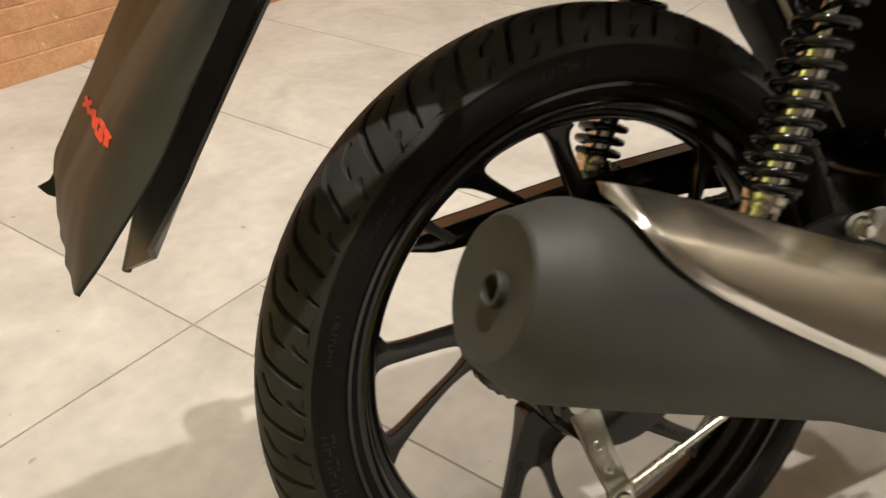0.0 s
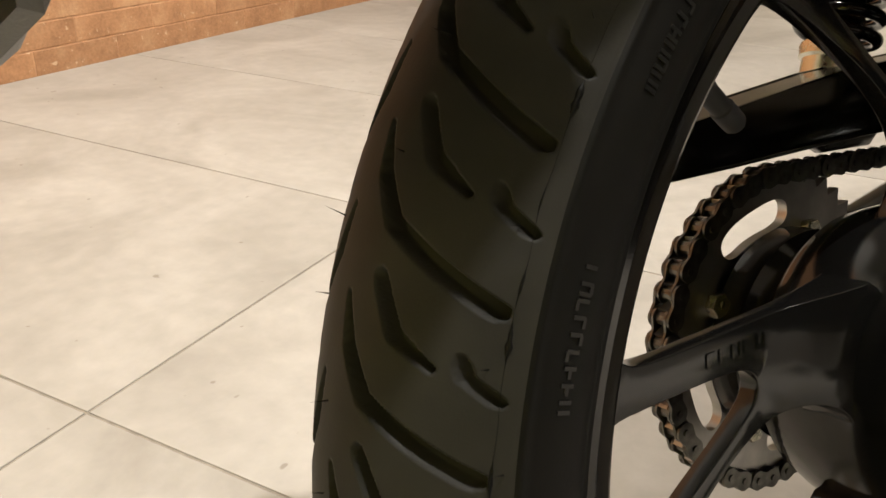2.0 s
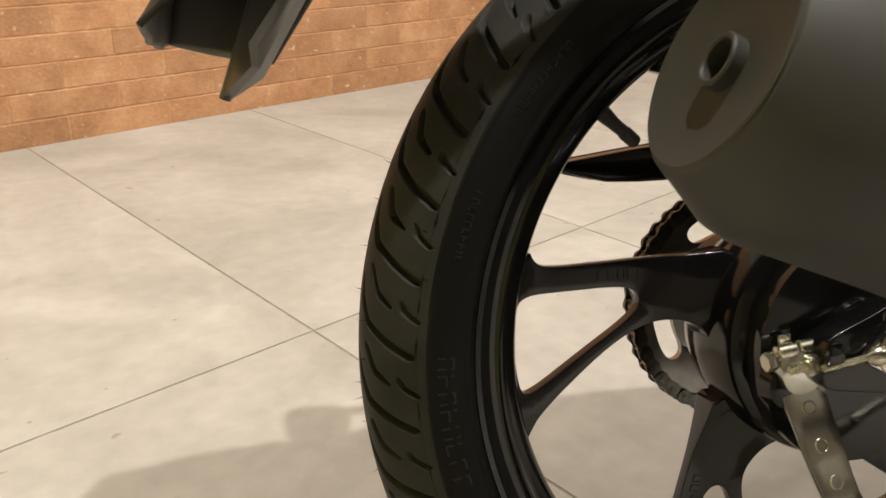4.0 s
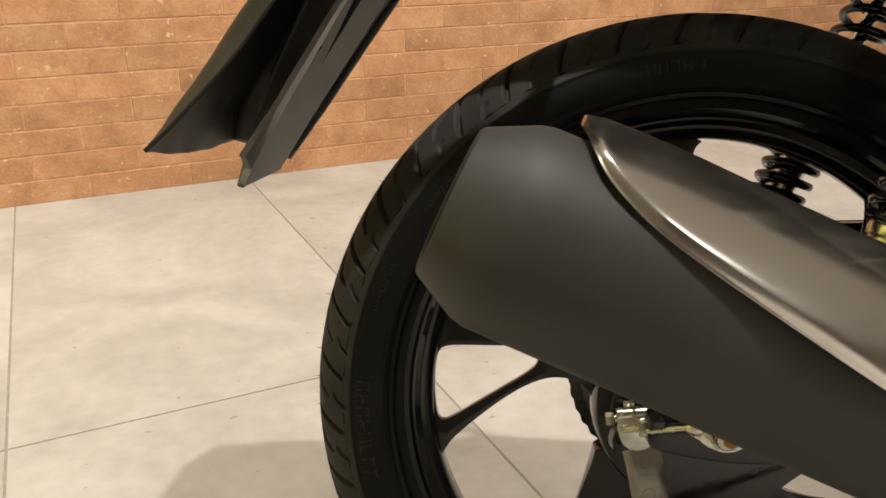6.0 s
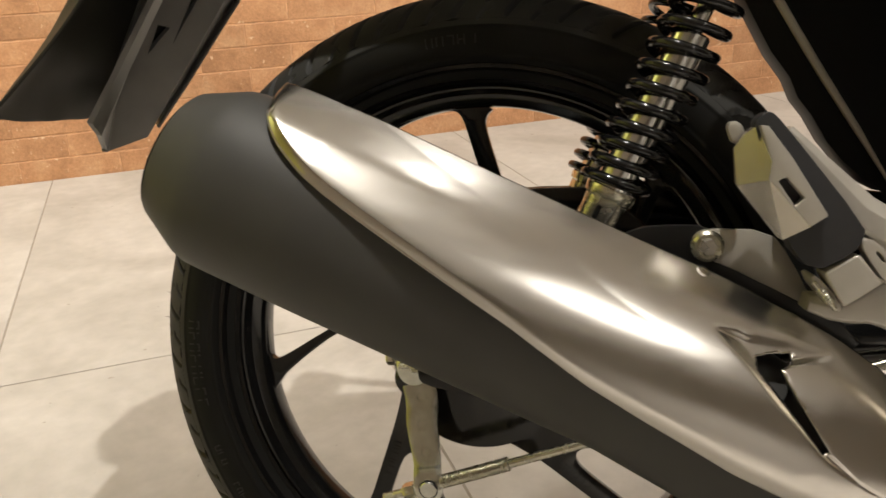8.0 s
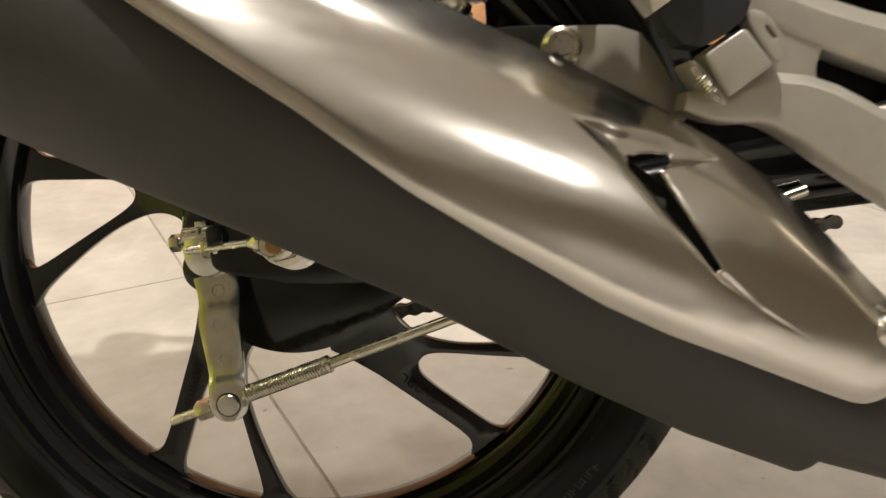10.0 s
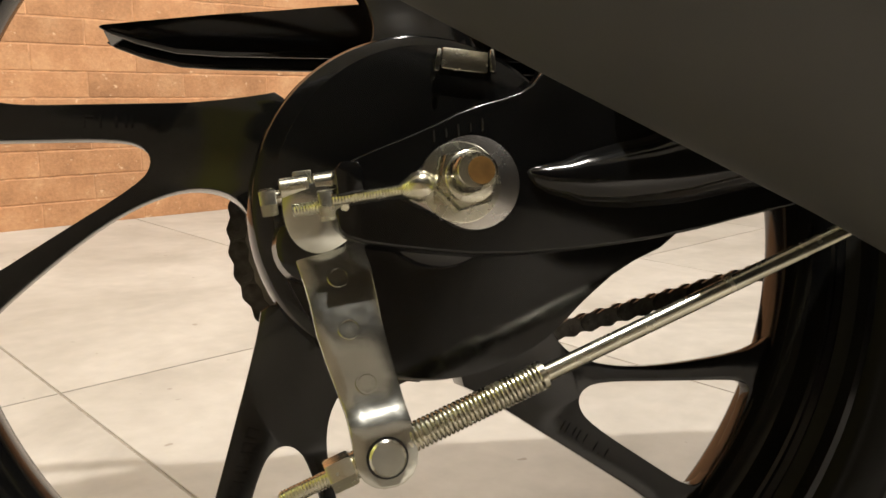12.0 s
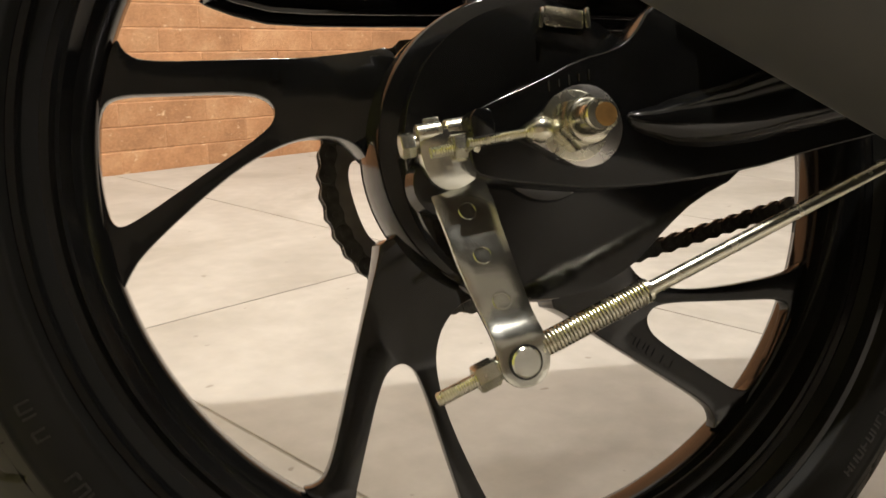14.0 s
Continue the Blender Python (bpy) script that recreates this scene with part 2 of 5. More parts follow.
MAT_ALU = material("bare_aluminium", (0.72, 0.70, 0.67), 0.26, metal=1.0, vary=0.1, scale=50, rough_vary=0.06)
MAT_GREYRUB = material("dark_grey_rubber_pad", (0.018, 0.0185, 0.021), 0.6, vary=0.2, scale=40)
MAT_CHAIN = material("oiled_chain_steel", (0.125, 0.122, 0.112), 0.32, metal=0.85, vary=0.4, scale=120, rough_vary=0.1)
MAT_SPROCKET = material("dull_sprocket_steel", (0.40, 0.39, 0.37), 0.36, metal=1.0, vary=0.2, scale=60)
MAT_CHROME = material("polished_damper_tube", (0.60, 0.60, 0.58), 0.14, metal=1.0, vary=0.08, scale=30)
MAT_RED = material("orange_red_print", (0.75, 0.055, 0.02), 0.5, vary=0.15, scale=60)
MAT_LETTER = material("moulded_rubber_lettering", (0.009, 0.0088, 0.0080), 0.42)
MAT_STRIPE = material("beige_rubber_edging", (0.56, 0.52, 0.46), 0.45, vary=0.1, scale=40)
MAT_LENS = material("smoked_amber_lens", (0.25, 0.09, 0.02), 0.15)


# ---------- mesh helpers ----------
def link_mesh(name, verts, faces, mat, parent=None, label="", smooth=35.0):
    me = bpy.data.meshes.new(name)
    me.from_pydata([tuple(map(float, v)) for v in verts], [], faces)
    me.update()
    bm = bmesh.new()
    bm.from_mesh(me)
    bmesh.ops.recalc_face_normals(bm, faces=bm.faces)
    bm.to_mesh(me)
    bm.free()
    return finish(name, me, mat, parent, label, smooth)


def finish(name, me, mat, parent, label, smooth):
    me.materials.append(mat)
    if smooth:
        me.shade_smooth()
        me.set_sharp_from_angle(angle=radians(smooth))
    ob = new(name, me)
    if parent:
        ob.parent = parent
    if label:
        ob["label"] = label
    return ob


def part(name, bm, mat, parent=None, label="", smooth=35.0):
    """One bmesh as one mesh object under its thing or part."""
    bmesh.ops.recalc_face_normals(bm, faces=bm.faces)
    me = bpy.data.meshes.new(name)
    bm.to_mesh(me)
    bm.free()
    return finish(name, me, mat, parent, label, smooth)


def soften(bm, width, segs=2, angle=30):
    bm.normal_update()
    edges = [e for e in bm.edges if len(e.link_faces) == 2 and e.calc_face_angle(0) > radians(angle)]
    if edges and width > 0:
        bmesh.ops.bevel(bm, geom=edges, offset=width, segments=segs, affect="EDGES", profile=0.5, clamp_overlap=True)
    return bm


def grid_faces(nu, nv, wrap_u=False, wrap_v=False):
    out = []
    for i in range(nu if wrap_u else nu - 1):
        for j in range(nv if wrap_v else nv - 1):
            a, b = i, (i + 1) % nu
            c, d = j, (j + 1) % nv
            out.append((a * nv + c, b * nv + c, b * nv + d, a * nv + d))
    return out


def lathe(profile, centre, segs=96, closed=True):
    """A ring turned about the y axis through centre; profile of (radius, y)."""
    verts = []
    for i in range(segs):
        t = 2 * math.pi * i / segs
        for r, y in profile:
            verts.append((centre[0] + r * math.cos(t), centre[1] + y, centre[2] + r * math.sin(t)))
    return verts, grid_faces(segs, len(profile), True, closed)


def basis(axis):
    axis = Vector(axis).normalized()
    side = axis.cross(Vector((0, 0, 1)) if abs(axis.z) < 0.9 else Vector((0, 1, 0))).normalized()
    return axis, side, axis.cross(side).normalized()


def tube(points, radii, segs=16, caps=True):
    """A swept round bar along points."""
    pts = [Vector(p) for p in points]
    n = len(pts)
    if not hasattr(radii, "__len__"):
        radii = [radii] * n
    tang = [(pts[min(i + 1, n - 1)] - pts[max(i - 1, 0)]).normalized() for i in range(n)]
    _, side, _ = basis(tang[0])
    bm = bmesh.new()
    rings = []
    for i in range(n):
        side = (side - tang[i] * side.dot(tang[i])).normalized()
        up = tang[i].cross(side)
        rings.append([bm.verts.new(pts[i] + radii[i] * (math.cos(a) * side + math.sin(a) * up))
                      for a in (2 * math.pi * k / segs for k in range(segs))])
    for a, b in zip(rings, rings[1:]):
        for k in range(segs):
            bm.faces.new((a[k], a[(k + 1) % segs], b[(k + 1) % segs], b[k]))
    if caps:
        bm.faces.new(rings[0][::-1])
        bm.faces.new(rings[-1])
    return bm


def chaikin(poly, times=2, closed=True):
    for _ in range(times):
        out = []
        n = len(poly)
        for i in range(n if closed else n - 1):
            p, q = poly[i], poly[(i + 1) % n]
            out.append(tuple(0.75 * a + 0.25 * b for a, b in zip(p, q)))
            out.append(tuple(0.25 * a + 0.75 * b for a, b in zip(p, q)))
        if not closed:
            out = [poly[0]] + out + [poly[-1]]
        poly = out
    return poly


def plate(outline, holes, y0, y1, bevel=0.0, segs=2, warp=None):
    """A flat piece cut out in x and z, from y0 to y1, with holes right through."""
    bm = bmesh.new()
    edges = []
    for loop in (outline, *holes):
        vs = [bm.verts.new((x, y0, z)) for x, z in loop]
        edges += [bm.edges.new((vs[i], vs[(i + 1) % len(vs)])) for i in range(len(vs))]
    bmesh.ops.triangle_fill(bm, use_beauty=True, use_dissolve=False, edges=edges)
    res = bmesh.ops.extrude_face_region(bm, geom=bm.faces[:])
    moved = [g for g in res["geom"] if isinstance(g, bmesh.types.BMVert)]
    bmesh.ops.translate(bm, verts=moved, vec=(0, y1 - y0, 0))
    if bevel:
        soften(bm, bevel, segs, 50)
    if warp:
        for v in bm.verts:
            v.co = Vector(warp(*v.co))
    return bm


def box(size, bevel=0.0, m=None, segs=2):
    bm = bmesh.new()
    bmesh.ops.create_cube(bm, size=1.0)
    bmesh.ops.scale(bm, vec=size, verts=bm.verts)
    if bevel:
        soften(bm, bevel, segs)
    if m is not None:
        bmesh.ops.transform(bm, matrix=m, verts=bm.verts)
    return bm


def turned(profile, origin, axis, segs=24, spin=0.0):
    """A turned solid: profile of (distance along axis, radius) from end to end."""
    axis, side, up = basis(axis)
    bm = bmesh.new()
    rings = []
    for d, r in profile:
        rings.append([bm.verts.new(Vector(origin) + axis * d + r * (math.cos(a) * side + math.sin(a) * up))
                      for a in (spin + 2 * math.pi * k / segs for k in range(segs))])
    for a, b in zip(rings, rings[1:]):
        for k in range(segs):
            bm.faces.new((a[k], a[(k + 1) % segs], b[(k + 1) % segs], b[k]))
    bm.faces.new(rings[0][::-1])
    bm.faces.new(rings[-1])
    return bm


def hexnut(origin, axis, flats, height, spin=0.0):
    r = flats / 2 / math.cos(math.pi / 6)
    return turned([(0, r * 0.93), (height * 0.12, r), (height * 0.88, r), (height, r * 0.93)], origin, axis, 6, spin)


def thread(origin, axis, radius, length, pitch=0.00125):
    prof, d = [], 0.0
    while d < length:
        prof += [(d, radius), (d + pitch * 0.5, radius * 0.86)]
        d += pitch
    return turned(prof, origin, axis, 14)


def helix(a, b, radius, wire, turns, steps=20, segs=8, flat_ends=0.6):
    a, b = Vector(a), Vector(b)
    axis, side, up = basis(b - a)
    length = (b - a).length
    pts = []
    total = int(turns * steps)
    for i in range(total + 1):
        t = i / total
        ang = 2 * math.pi * turns * t
        pts.append(a + axis * (length * t) + radius * (math.cos(ang) * side + math.sin(ang) * up))
    return tube(pts, wire, segs)


def strokes(text_strokes, width, depth, place):
    """Raised bars; each stroke a pair of points in a small plane, set by place(u, v, h)."""
    bm = bmesh.new()
    for (u0, v0), (u1, v1) in text_strokes:
        du, dv = u1 - u0, v1 - v0
        ln = math.hypot(du, dv) or 1
        ou, ov = -dv / ln * width / 2, du / ln * width / 2
        base = [(u0 + ou, v0 + ov), (u1 + ou, v1 + ov), (u1 - ou, v1 - ov), (u0 - ou, v0 - ov)]
        lo = [bm.verts.new(place(u, v, 0)) for u, v in base]
        hi = [bm.verts.new(place(u, v, depth)) for u, v in base]
        bm.faces.new(hi)
        for k in range(4):
            bm.faces.new((lo[k], lo[(k + 1) % 4], hi[(k + 1) % 4], hi[k]))
    return bm


# ---------- the room ----------
WALL_TURN = radians(29.95)
V = Vector((-math.sin(WALL_TURN), math.cos(WALL_TURN), 0))
WALL_V = 1.937
TILE, TILE_LONG, TILE_U, TILE_V = 0.605, 1.21, 0.0735, 0.737
ROOM = pose(0, 0, 0, 0, 0, 29.95)


def room_box(name, u0, u1, v0, v1, z0, z1, mat, label, category):
    bm = box((u1 - u0, v1 - v0, z1 - z0), 0, Matrix.Translation(((u0 + u1) / 2, (v0 + v1) / 2, (z0 + z1) / 2)))
    ob = part(name, bm, mat, None, label, 0)
    ob.matrix_world = ROOM
    return tagged(ob, "", category, "", "structure")


floor = room_box("floor", -2.0, 3.9, -3.4, 2.2, -0.12, -0.0015, MAT_GROUT, "beige cement-look porcelain tile floor with thin joints", "floor")
ceiling = room_box("ceiling", -2.0, 3.9, -3.4, 2.2, 3.0, 3.1, MAT_CEILING, "plain warm white ceiling", "ceiling")
wall_back = room_box("wall_north", -2.0, 3.9, WALL_V + 0.0015, 2.2, -0.0015, 1.572, MAT_MORTAR, "terracotta brick-clad wall behind the motorcycle", "wall")
room_box("wall_north_upper", -2.0, 3.9, WALL_V + 0.0005, 2.2, 1.573, 3.0, MAT_GREYWALL, "plain grey wall above the brick cladding", "wall")
room_box("wall_south", -2.0, 3.9, -3.5, -3.4, -0.0015, 3.0, MAT_SOUTH, "plain grey-brown wall", "wall")
room_box("wall_west", -2.1, -2.0, -3.4, -0.60, -0.0015, 3.0, MAT_PLASTER, "plain warm white wall", "wall")
# unseen wall, coloured lime for the yellow-green light on rear-facing parts
room_box("wall_west_lime", -2.1, -2.003, -0.5995, 2.2, -0.0015, 3.0, MAT_LIME, "plain lime yellow painted wall", "wall")
room_box("wall_east", 3.9, 4.0, -3.4, 2.2, -0.0015, 3.0, MAT_PLASTER, "plain warm white wall", "wall")

# ---------- the motorcycle, leaning on its side stand ----------
motorcycle = tagged(new("motorcycle"), "black motorcycle with cast wheel and stainless exhaust, leaning on tiles", "motorcycle")
motorcycle.matrix_world = pose(0, 0, -0.0007, -14.985, 0, 0)
HUB = (0.0, 0.0, 0.3085)
HZ = HUB[2]


def hubxz(pts, turn=0.0):
    c, s = math.cos(turn), math.sin(turn)
    return [(c * x - s * z, HZ + s * x + c * z) for x, z in pts]


# --- rear wheel: rim with tyre, hub and five forked spokes ---
RIM = [(0.2445, -0.0395), (0.2460, -0.0380), (0.2440, -0.0305), (0.2360, -0.0290), (0.2290, -0.0270), (0.2265, -0.012),
       (0.2265, 0.012), (0.2290, 0.0270), (0.2360, 0.0290), (0.2425, 0.0305), (0.2435, 0.0330), (0.2425, 0.0345),
       (0.2370, 0.0345), (0.2315, 0.0320), (0.2270, 0.0315), (0.2235, 0.0290), (0.2195, 0.0190), (0.2140, 0.0150),
       (0.2118, 0.0120), (0.2106, 0.0090), (0.2102, 0.0), (0.2106, -0.0090), (0.2118, -0.0120), (0.2140, -0.0150),
       (0.2205, -0.0190), (0.2245, -0.0280), (0.2262, -0.0290), (0.2280, -0.0275), (0.2320, -0.0262), (0.2375, -0.0285), (0.2395, -0.0330), (0.2412, -0.0390)]
v, f = lathe(RIM, HUB, 160)
wheel = link_mesh("rear_wheel", v, f, MAT_BLACK, motorcycle, "glossy black cast alloy wheel", 28)


def tyre_radius(y):
    return 0.3085 - 0.040 * (abs(y) / 0.05) ** 2.2


LONG = [(29.2, -0.0040), (26.6, -0.0076), (24.20, -0.0150), (21.0, -0.0392)]
MEDIUM = [(21.5, -0.0147), (18.75, -0.0212), (17.45, -0.0300)]
SMALL = [(18.3, -0.0352), (17.3, -0.0364), (16.3, -0.0418)]
PITCH = 9.0


SIDEWALL = [(0.2755, 0.0456), (0.2748, 0.0465), (0.2738, 0.0468), (0.2728, 0.0465), (0.2710, 0.0470), (0.2670, 0.0477), (0.2620, 0.0479), (0.2570, 0.0472), (0.2530, 0.0460), (0.2505, 0.0446), (0.2498, 0.0450), (0.2478, 0.0430),
            (0.2460, 0.0402), (0.2435, 0.0370), (0.2400, 0.0330), (0.2330, 0.0290)]


def build_tyre():
    fine, coarse = np.arange(-33.0, 117.0, 0.12), np.arange(117.0, 327.0, 0.5)
    deg = np.concatenate([fine, coarse])
    na, ny = len(deg), 190
    ys = np.linspace(-0.0452, 0.0452, ny)
    A, Y = np.meshgrid(np.mod(deg, PITCH), ys, indexing="ij")
    S = np.radians(A) * 0.3
    depth = np.zeros_like(A)
    for mirror, shift in ((1, 0.0), (-1, PITCH / 2)):
        for line, half, deep, taper in ((LONG, 0.0024, 0.0062, (0.30, 1.0)), (MEDIUM, 0.0020, 0.0050, (0.85, 0.45)), (SMALL, 0.0015, 0.0046, (0.5, 0.9))):
            for k in range(-5, 2):
                best = np.full(A.shape, 9.0)
                width = np.full(A.shape, half)
                n = len(line)
                for i in range(n - 1):
                    (a0, y0), (a1, y1) = line[i], line[i + 1]
                    s0, s1 = math.radians(a0 + shift + k * PITCH) * 0.3, math.radians(a1 + shift + k * PITCH) * 0.3
                    y0, y1 = y0 * mirror, y1 * mirror
                    ds, dy = s1 - s0, y1 - y0
                    t = np.clip(((S - s0) * ds + (Y - y0) * dy) / (ds * ds + dy * dy), 0, 1)
                    d = np.hypot(S - s0 - t * ds, Y - y0 - t * dy)
                    run = (i + t) / (n - 1)
                    w = half * np.clip(taper[0] + 2.2 * run, 0, 1) * np.clip(taper[1] + 1.6 * (1 - run), 0, 1)
                    width = np.where(d < best, w, width)
                    best = np.minimum(best, d)
                x = np.clip((width + 0.00030 - best) / 0.0006, 0, 1)
                depth = np.maximum(depth, deep * x * x * (3 - 2 * x))
    side = SIDEWALL
    prof_r = [r for r, _ in side[::-1]] + [tyre_radius(y) for y in ys] + [r for r, _ in side]
    prof_y = [-y for _, y in side[::-1]] + list(ys) + [y for _, y in side]
    m = len(side)
    R = np.tile(np.array(prof_r), (na, 1))
    R[:, m:m + ny] -= depth
    th = np.radians(deg)
    W = np.tile(np.array(prof_y), (na, 1))
    W[:, m:m + ny] *= 1 - depth * 3
    co = np.stack([-R * np.cos(th)[:, None], W, HZ + R * np.sin(th)[:, None]], -1).reshape(-1, 3)
    nv = len(prof_r)
    i, j = np.meshgrid(np.arange(na), np.arange(nv - 1), indexing="ij")
    i2 = (i + 1) % na
    faces = np.stack([i * nv + j, i * nv + j + 1, i2 * nv + j + 1, i2 * nv + j], -1).reshape(-1, 4)
    me = bpy.data.meshes.new("tyre")
    me.from_pydata(co.tolist(), [], faces.tolist())
    me.update()
    me.materials.append(MAT_RUBBER)
    index = np.where((j >= m - 1) & (j < m + ny), 1, 0).reshape(-1)
    me.materials.append(MAT_TREAD)
    me.polygons.foreach_set("material_index", index.astype(np.int32))
    me.shade_smooth()
    me.set_sharp_from_angle(angle=math.pi)
    ob = new("tyre", me)
    ob.parent = wheel
    ob["label"] = "new black rubber tyre with angled tread grooves"
    return ob


tyre = build_tyre()


def sidewall(angle, sidesign=-1.0, r0=0.264):
    """A place function for raised marks on the sidewall, about an angle in degrees."""
    def place(u, w, h):
        t = radians(angle) + u / r0
        r = r0 + w
        y = float(np.interp(r, [p[0] for p in SIDEWALL[::-1]], [p[1] for p in SIDEWALL[::-1]])) + h - 0.0003
        return (r * math.cos(t), sidesign * y, HZ + r * math.sin(t))
    return place


def letter_bars(n, height, pitch, seed):
    rnd = random.Random(seed)
    out = []
    for k in range(n):
        u = (k - n / 2) * pitch
        out.append(((u, -height / 2), (u, height / 2)))
        if rnd.random() < 0.7:
            w = rnd.choice((-1, 0, 1)) * height / 2 * 0.9
            out.append(((u, w), (u + pitch * 0.6, w)))
        if rnd.random() < 0.4:
            out.append(((u + pitch * 0.6, -height / 2), (u + pitch * 0.6, height / 2)))
    return out


for angle, n, h, p, seed in ((186, 8, 0.0100, 0.0105, 1), (160, 9, 0.004, 0.0045, 2), (205, 3, 0.006, 0.007, 3), (213, 3, 0.006, 0.006, 4),
                             (140, 12, 0.004, 0.0045, 5), (97, 5, 0.008, 0.009, 6), (232, 6, 0.004, 0.005, 7), (318, 8, 0.005, 0.006, 8)):
    part("raised_marking", strokes(letter_bars(n, h, p, seed), 0.0011, 0.0007, sidewall(angle)), MAT_LETTER, tyre, "moulded marking on the sidewall", 0)


def whisker_tuft():
    bm = bmesh.new()
    rnd = random.Random(5)
    for k in range(60):
        a = radians(100 + 2.7 * k + rnd.uniform(-1, 1))
        y = rnd.choice((-0.044, -0.040, 0.0, 0.012, 0.030, -0.012))
        r = tyre_radius(y)
        base = Vector((r * math.cos(a), y, HZ + r * math.sin(a)))
        out = Vector((math.cos(a) + rnd.uniform(-.3, .3), y * 12 + rnd.uniform(-.3, .3), math.sin(a) + rnd.uniform(-.3, .3))).normalized()
        tip = base + out * rnd.uniform(0.003, 0.0075)
        _, s, u = basis(out)
        ring = [bm.verts.new(base - out * 0.001 + 0.00035 * (math.cos(q) * s + math.sin(q) * u)) for q in (0, 2.1, 4.2)]
        top = bm.verts.new(tip)
        for i in range(3):
            bm.faces.new((ring[i], ring[(i + 1) % 3], top))
    return bm


def flash_line():
    """The ragged seam that the mould leaves at the tread's edge."""
    rnd = random.Random(9)
    pts, radii = [], []
    for k in range(1080):
        a = radians(k / 3)
        y = -0.0424 + 0.0004 * noise.noise((k * 0.11, 0, 0))
        r = tyre_radius(y) + 0.0001
        pts.append((r * math.cos(a), y, HZ + r * math.sin(a)))
        radii.append(0.00008 + 0.0034 * max(0.0, noise.noise((k * 0.13, 3.0, 0)) - 0.05) * rnd.uniform(0.35, 1.0))
    return tube(pts + pts[:1], radii + radii[:1], 6)


part("mould_seam", flash_line(), MAT_RUBBER, tyre, "ragged mould seam along the tread edge", 60)
tagged(part("moulding_hairs", whisker_tuft(), MAT_RUBBER, tyre, "fine rubber moulding hairs", 0), kind="stuff")

SPOKE = [(-0.058, 0.060), (-0.080, 0.0565), (-0.147, 0.0548), (-0.186, 0.0540), (-0.1955, 0.0585), (-0.1985, 0.0680),
         (-0.2110, 0.0400), (-0.2160, 0.0), (-0.2120, -0.0350), (-0.2050, -0.0630), (-0.2010, -0.0530), (-0.1920, -0.0395),
         (-0.151, -0.0048), (-0.125, 0.0100), (-0.104, 0.0150), (-0.086, 0.0100), (-0.078, -0.004), (-0.060, 0.0)]
WINDOW = [(-0.1375, 0.0385), (-0.1262, 0.0345), (-0.1232, 0.0268), (-0.1290, 0.0175), (-0.1670, -0.0065), (-0.1960, -0.0255),
          (-0.2055, -0.0280), (-0.2090, -0.0150), (-0.2105, 0.0080), (-0.2085, 0.0310), (-0.2010, 0.0375), (-0.1800, 0.0380)]


def dish(x, y, z):
    r = math.hypot(x, z - HZ)
    k = min(max((0.125 - r) / 0.05, 0), 1)
    return (x, y * (1 + 1.9 * k * k * (3 - 2 * k)), z)


def refine(poly, step=0.006):
    out = []
    for (x0, z0), (x1, z1) in zip(poly, poly[1:] + poly[:1]):
        n = max(1, int(math.hypot(x1 - x0, z1 - z0) / step))
        out += [(x0 + (x1 - x0) * k / n, z0 + (z1 - z0) * k / n) for k in range(n)]
    return out


for k in range(5):
    turn = radians(72 * k)
    spoke = part("spoke", plate(refine(chaikin(hubxz(SPOKE, turn), 2), 0.008), [refine(chaikin(hubxz(WINDOW, turn), 2), 0.008)], -0.0068, 0.0020, 0.0020, 3, dish), MAT_BLACK, wheel, "", 40)
    if k in (0, 1, 2):
        c, s = math.cos(turn), math.sin(turn)

        def on_spoke(u, w, h, c=c, s=s):
            x, z = -0.135 + u, 0.0465 + w
            return (c * x - s * z, -0.0068 - h, HZ + s * x + c * z)
        part("raised_marking", strokes(letter_bars(5, 0.0055, 0.0070, 11 + k), 0.0010, 0.0006, on_spoke), MAT_BLACK, spoke, "small cast marking", 0)

HUBP = [(0.024, -0.045), (0.060, -0.046), (0.0735, -0.0440), (0.0785, -0.0420), (0.0800, -0.0395), (0.0812, -0.012), (0.0812, -0.004), (0.0745, 0.022), (0.070, 0.034), (0.064, 0.041), (0.055, 0.048), (0.024, 0.050)]
v, f = lathe(HUBP, HUB, 96)
hub = link_mesh("hub", v, f, MAT_BLACK, wheel, "black brake drum hub", 30)

# tyre valve
stem = tube([(-0.1510, 0.0, 0.4650), (-0.1450, 0.0, 0.4585), (-0.1375, 0.0005, 0.4520), (-0.1290, 0.001, 0.4450)], [0.0062, 0.0056, 0.0044, 0.0040], 14)
valve = part("valve_stem", stem, MAT_GREYRUB, wheel, "black rubber tyre valve")
part("valve_cap", turned([(0, 0.0040), (0.001, 0.0048), (0.011, 0.0046), (0.0125, 0.0036)], (-0.1305, 0.001, 0.4463), (0.0085, 0.0006, -0.0072), 14), MAT_GREYRUB, valve)

# --- sprocket and chain on the far side ---
CHY = 0.080
TEETH, PITCHC = 43, 0.0127
RC = PITCHC / 2 / math.sin(math.pi / TEETH)
gear = []
for k in range(TEETH * 4):
    a = 2 * math.pi * k / (TEETH * 4)
    r = RC + (0.0042, -0.0005, -0.0040, -0.0005)[k % 4]
    gear.append((r * math.cos(a), HZ + r * math.sin(a)))
holes = []
for k in range(4):
    a0 = radians(90 * k + 17)
    pts = [(0.0730, -0.44), (0.0740, -0.25), (0.0740, 0.14), (0.0730, 0.34), (0.066, 0.40), (0.058, 0.34), (0.057, 0.0), (0.058, -0.40), (0.064, -0.48)]
    holes.append(chaikin([(r * math.cos(a0 + q), HZ + r * math.sin(a0 + q)) for r, q in pts], 2))
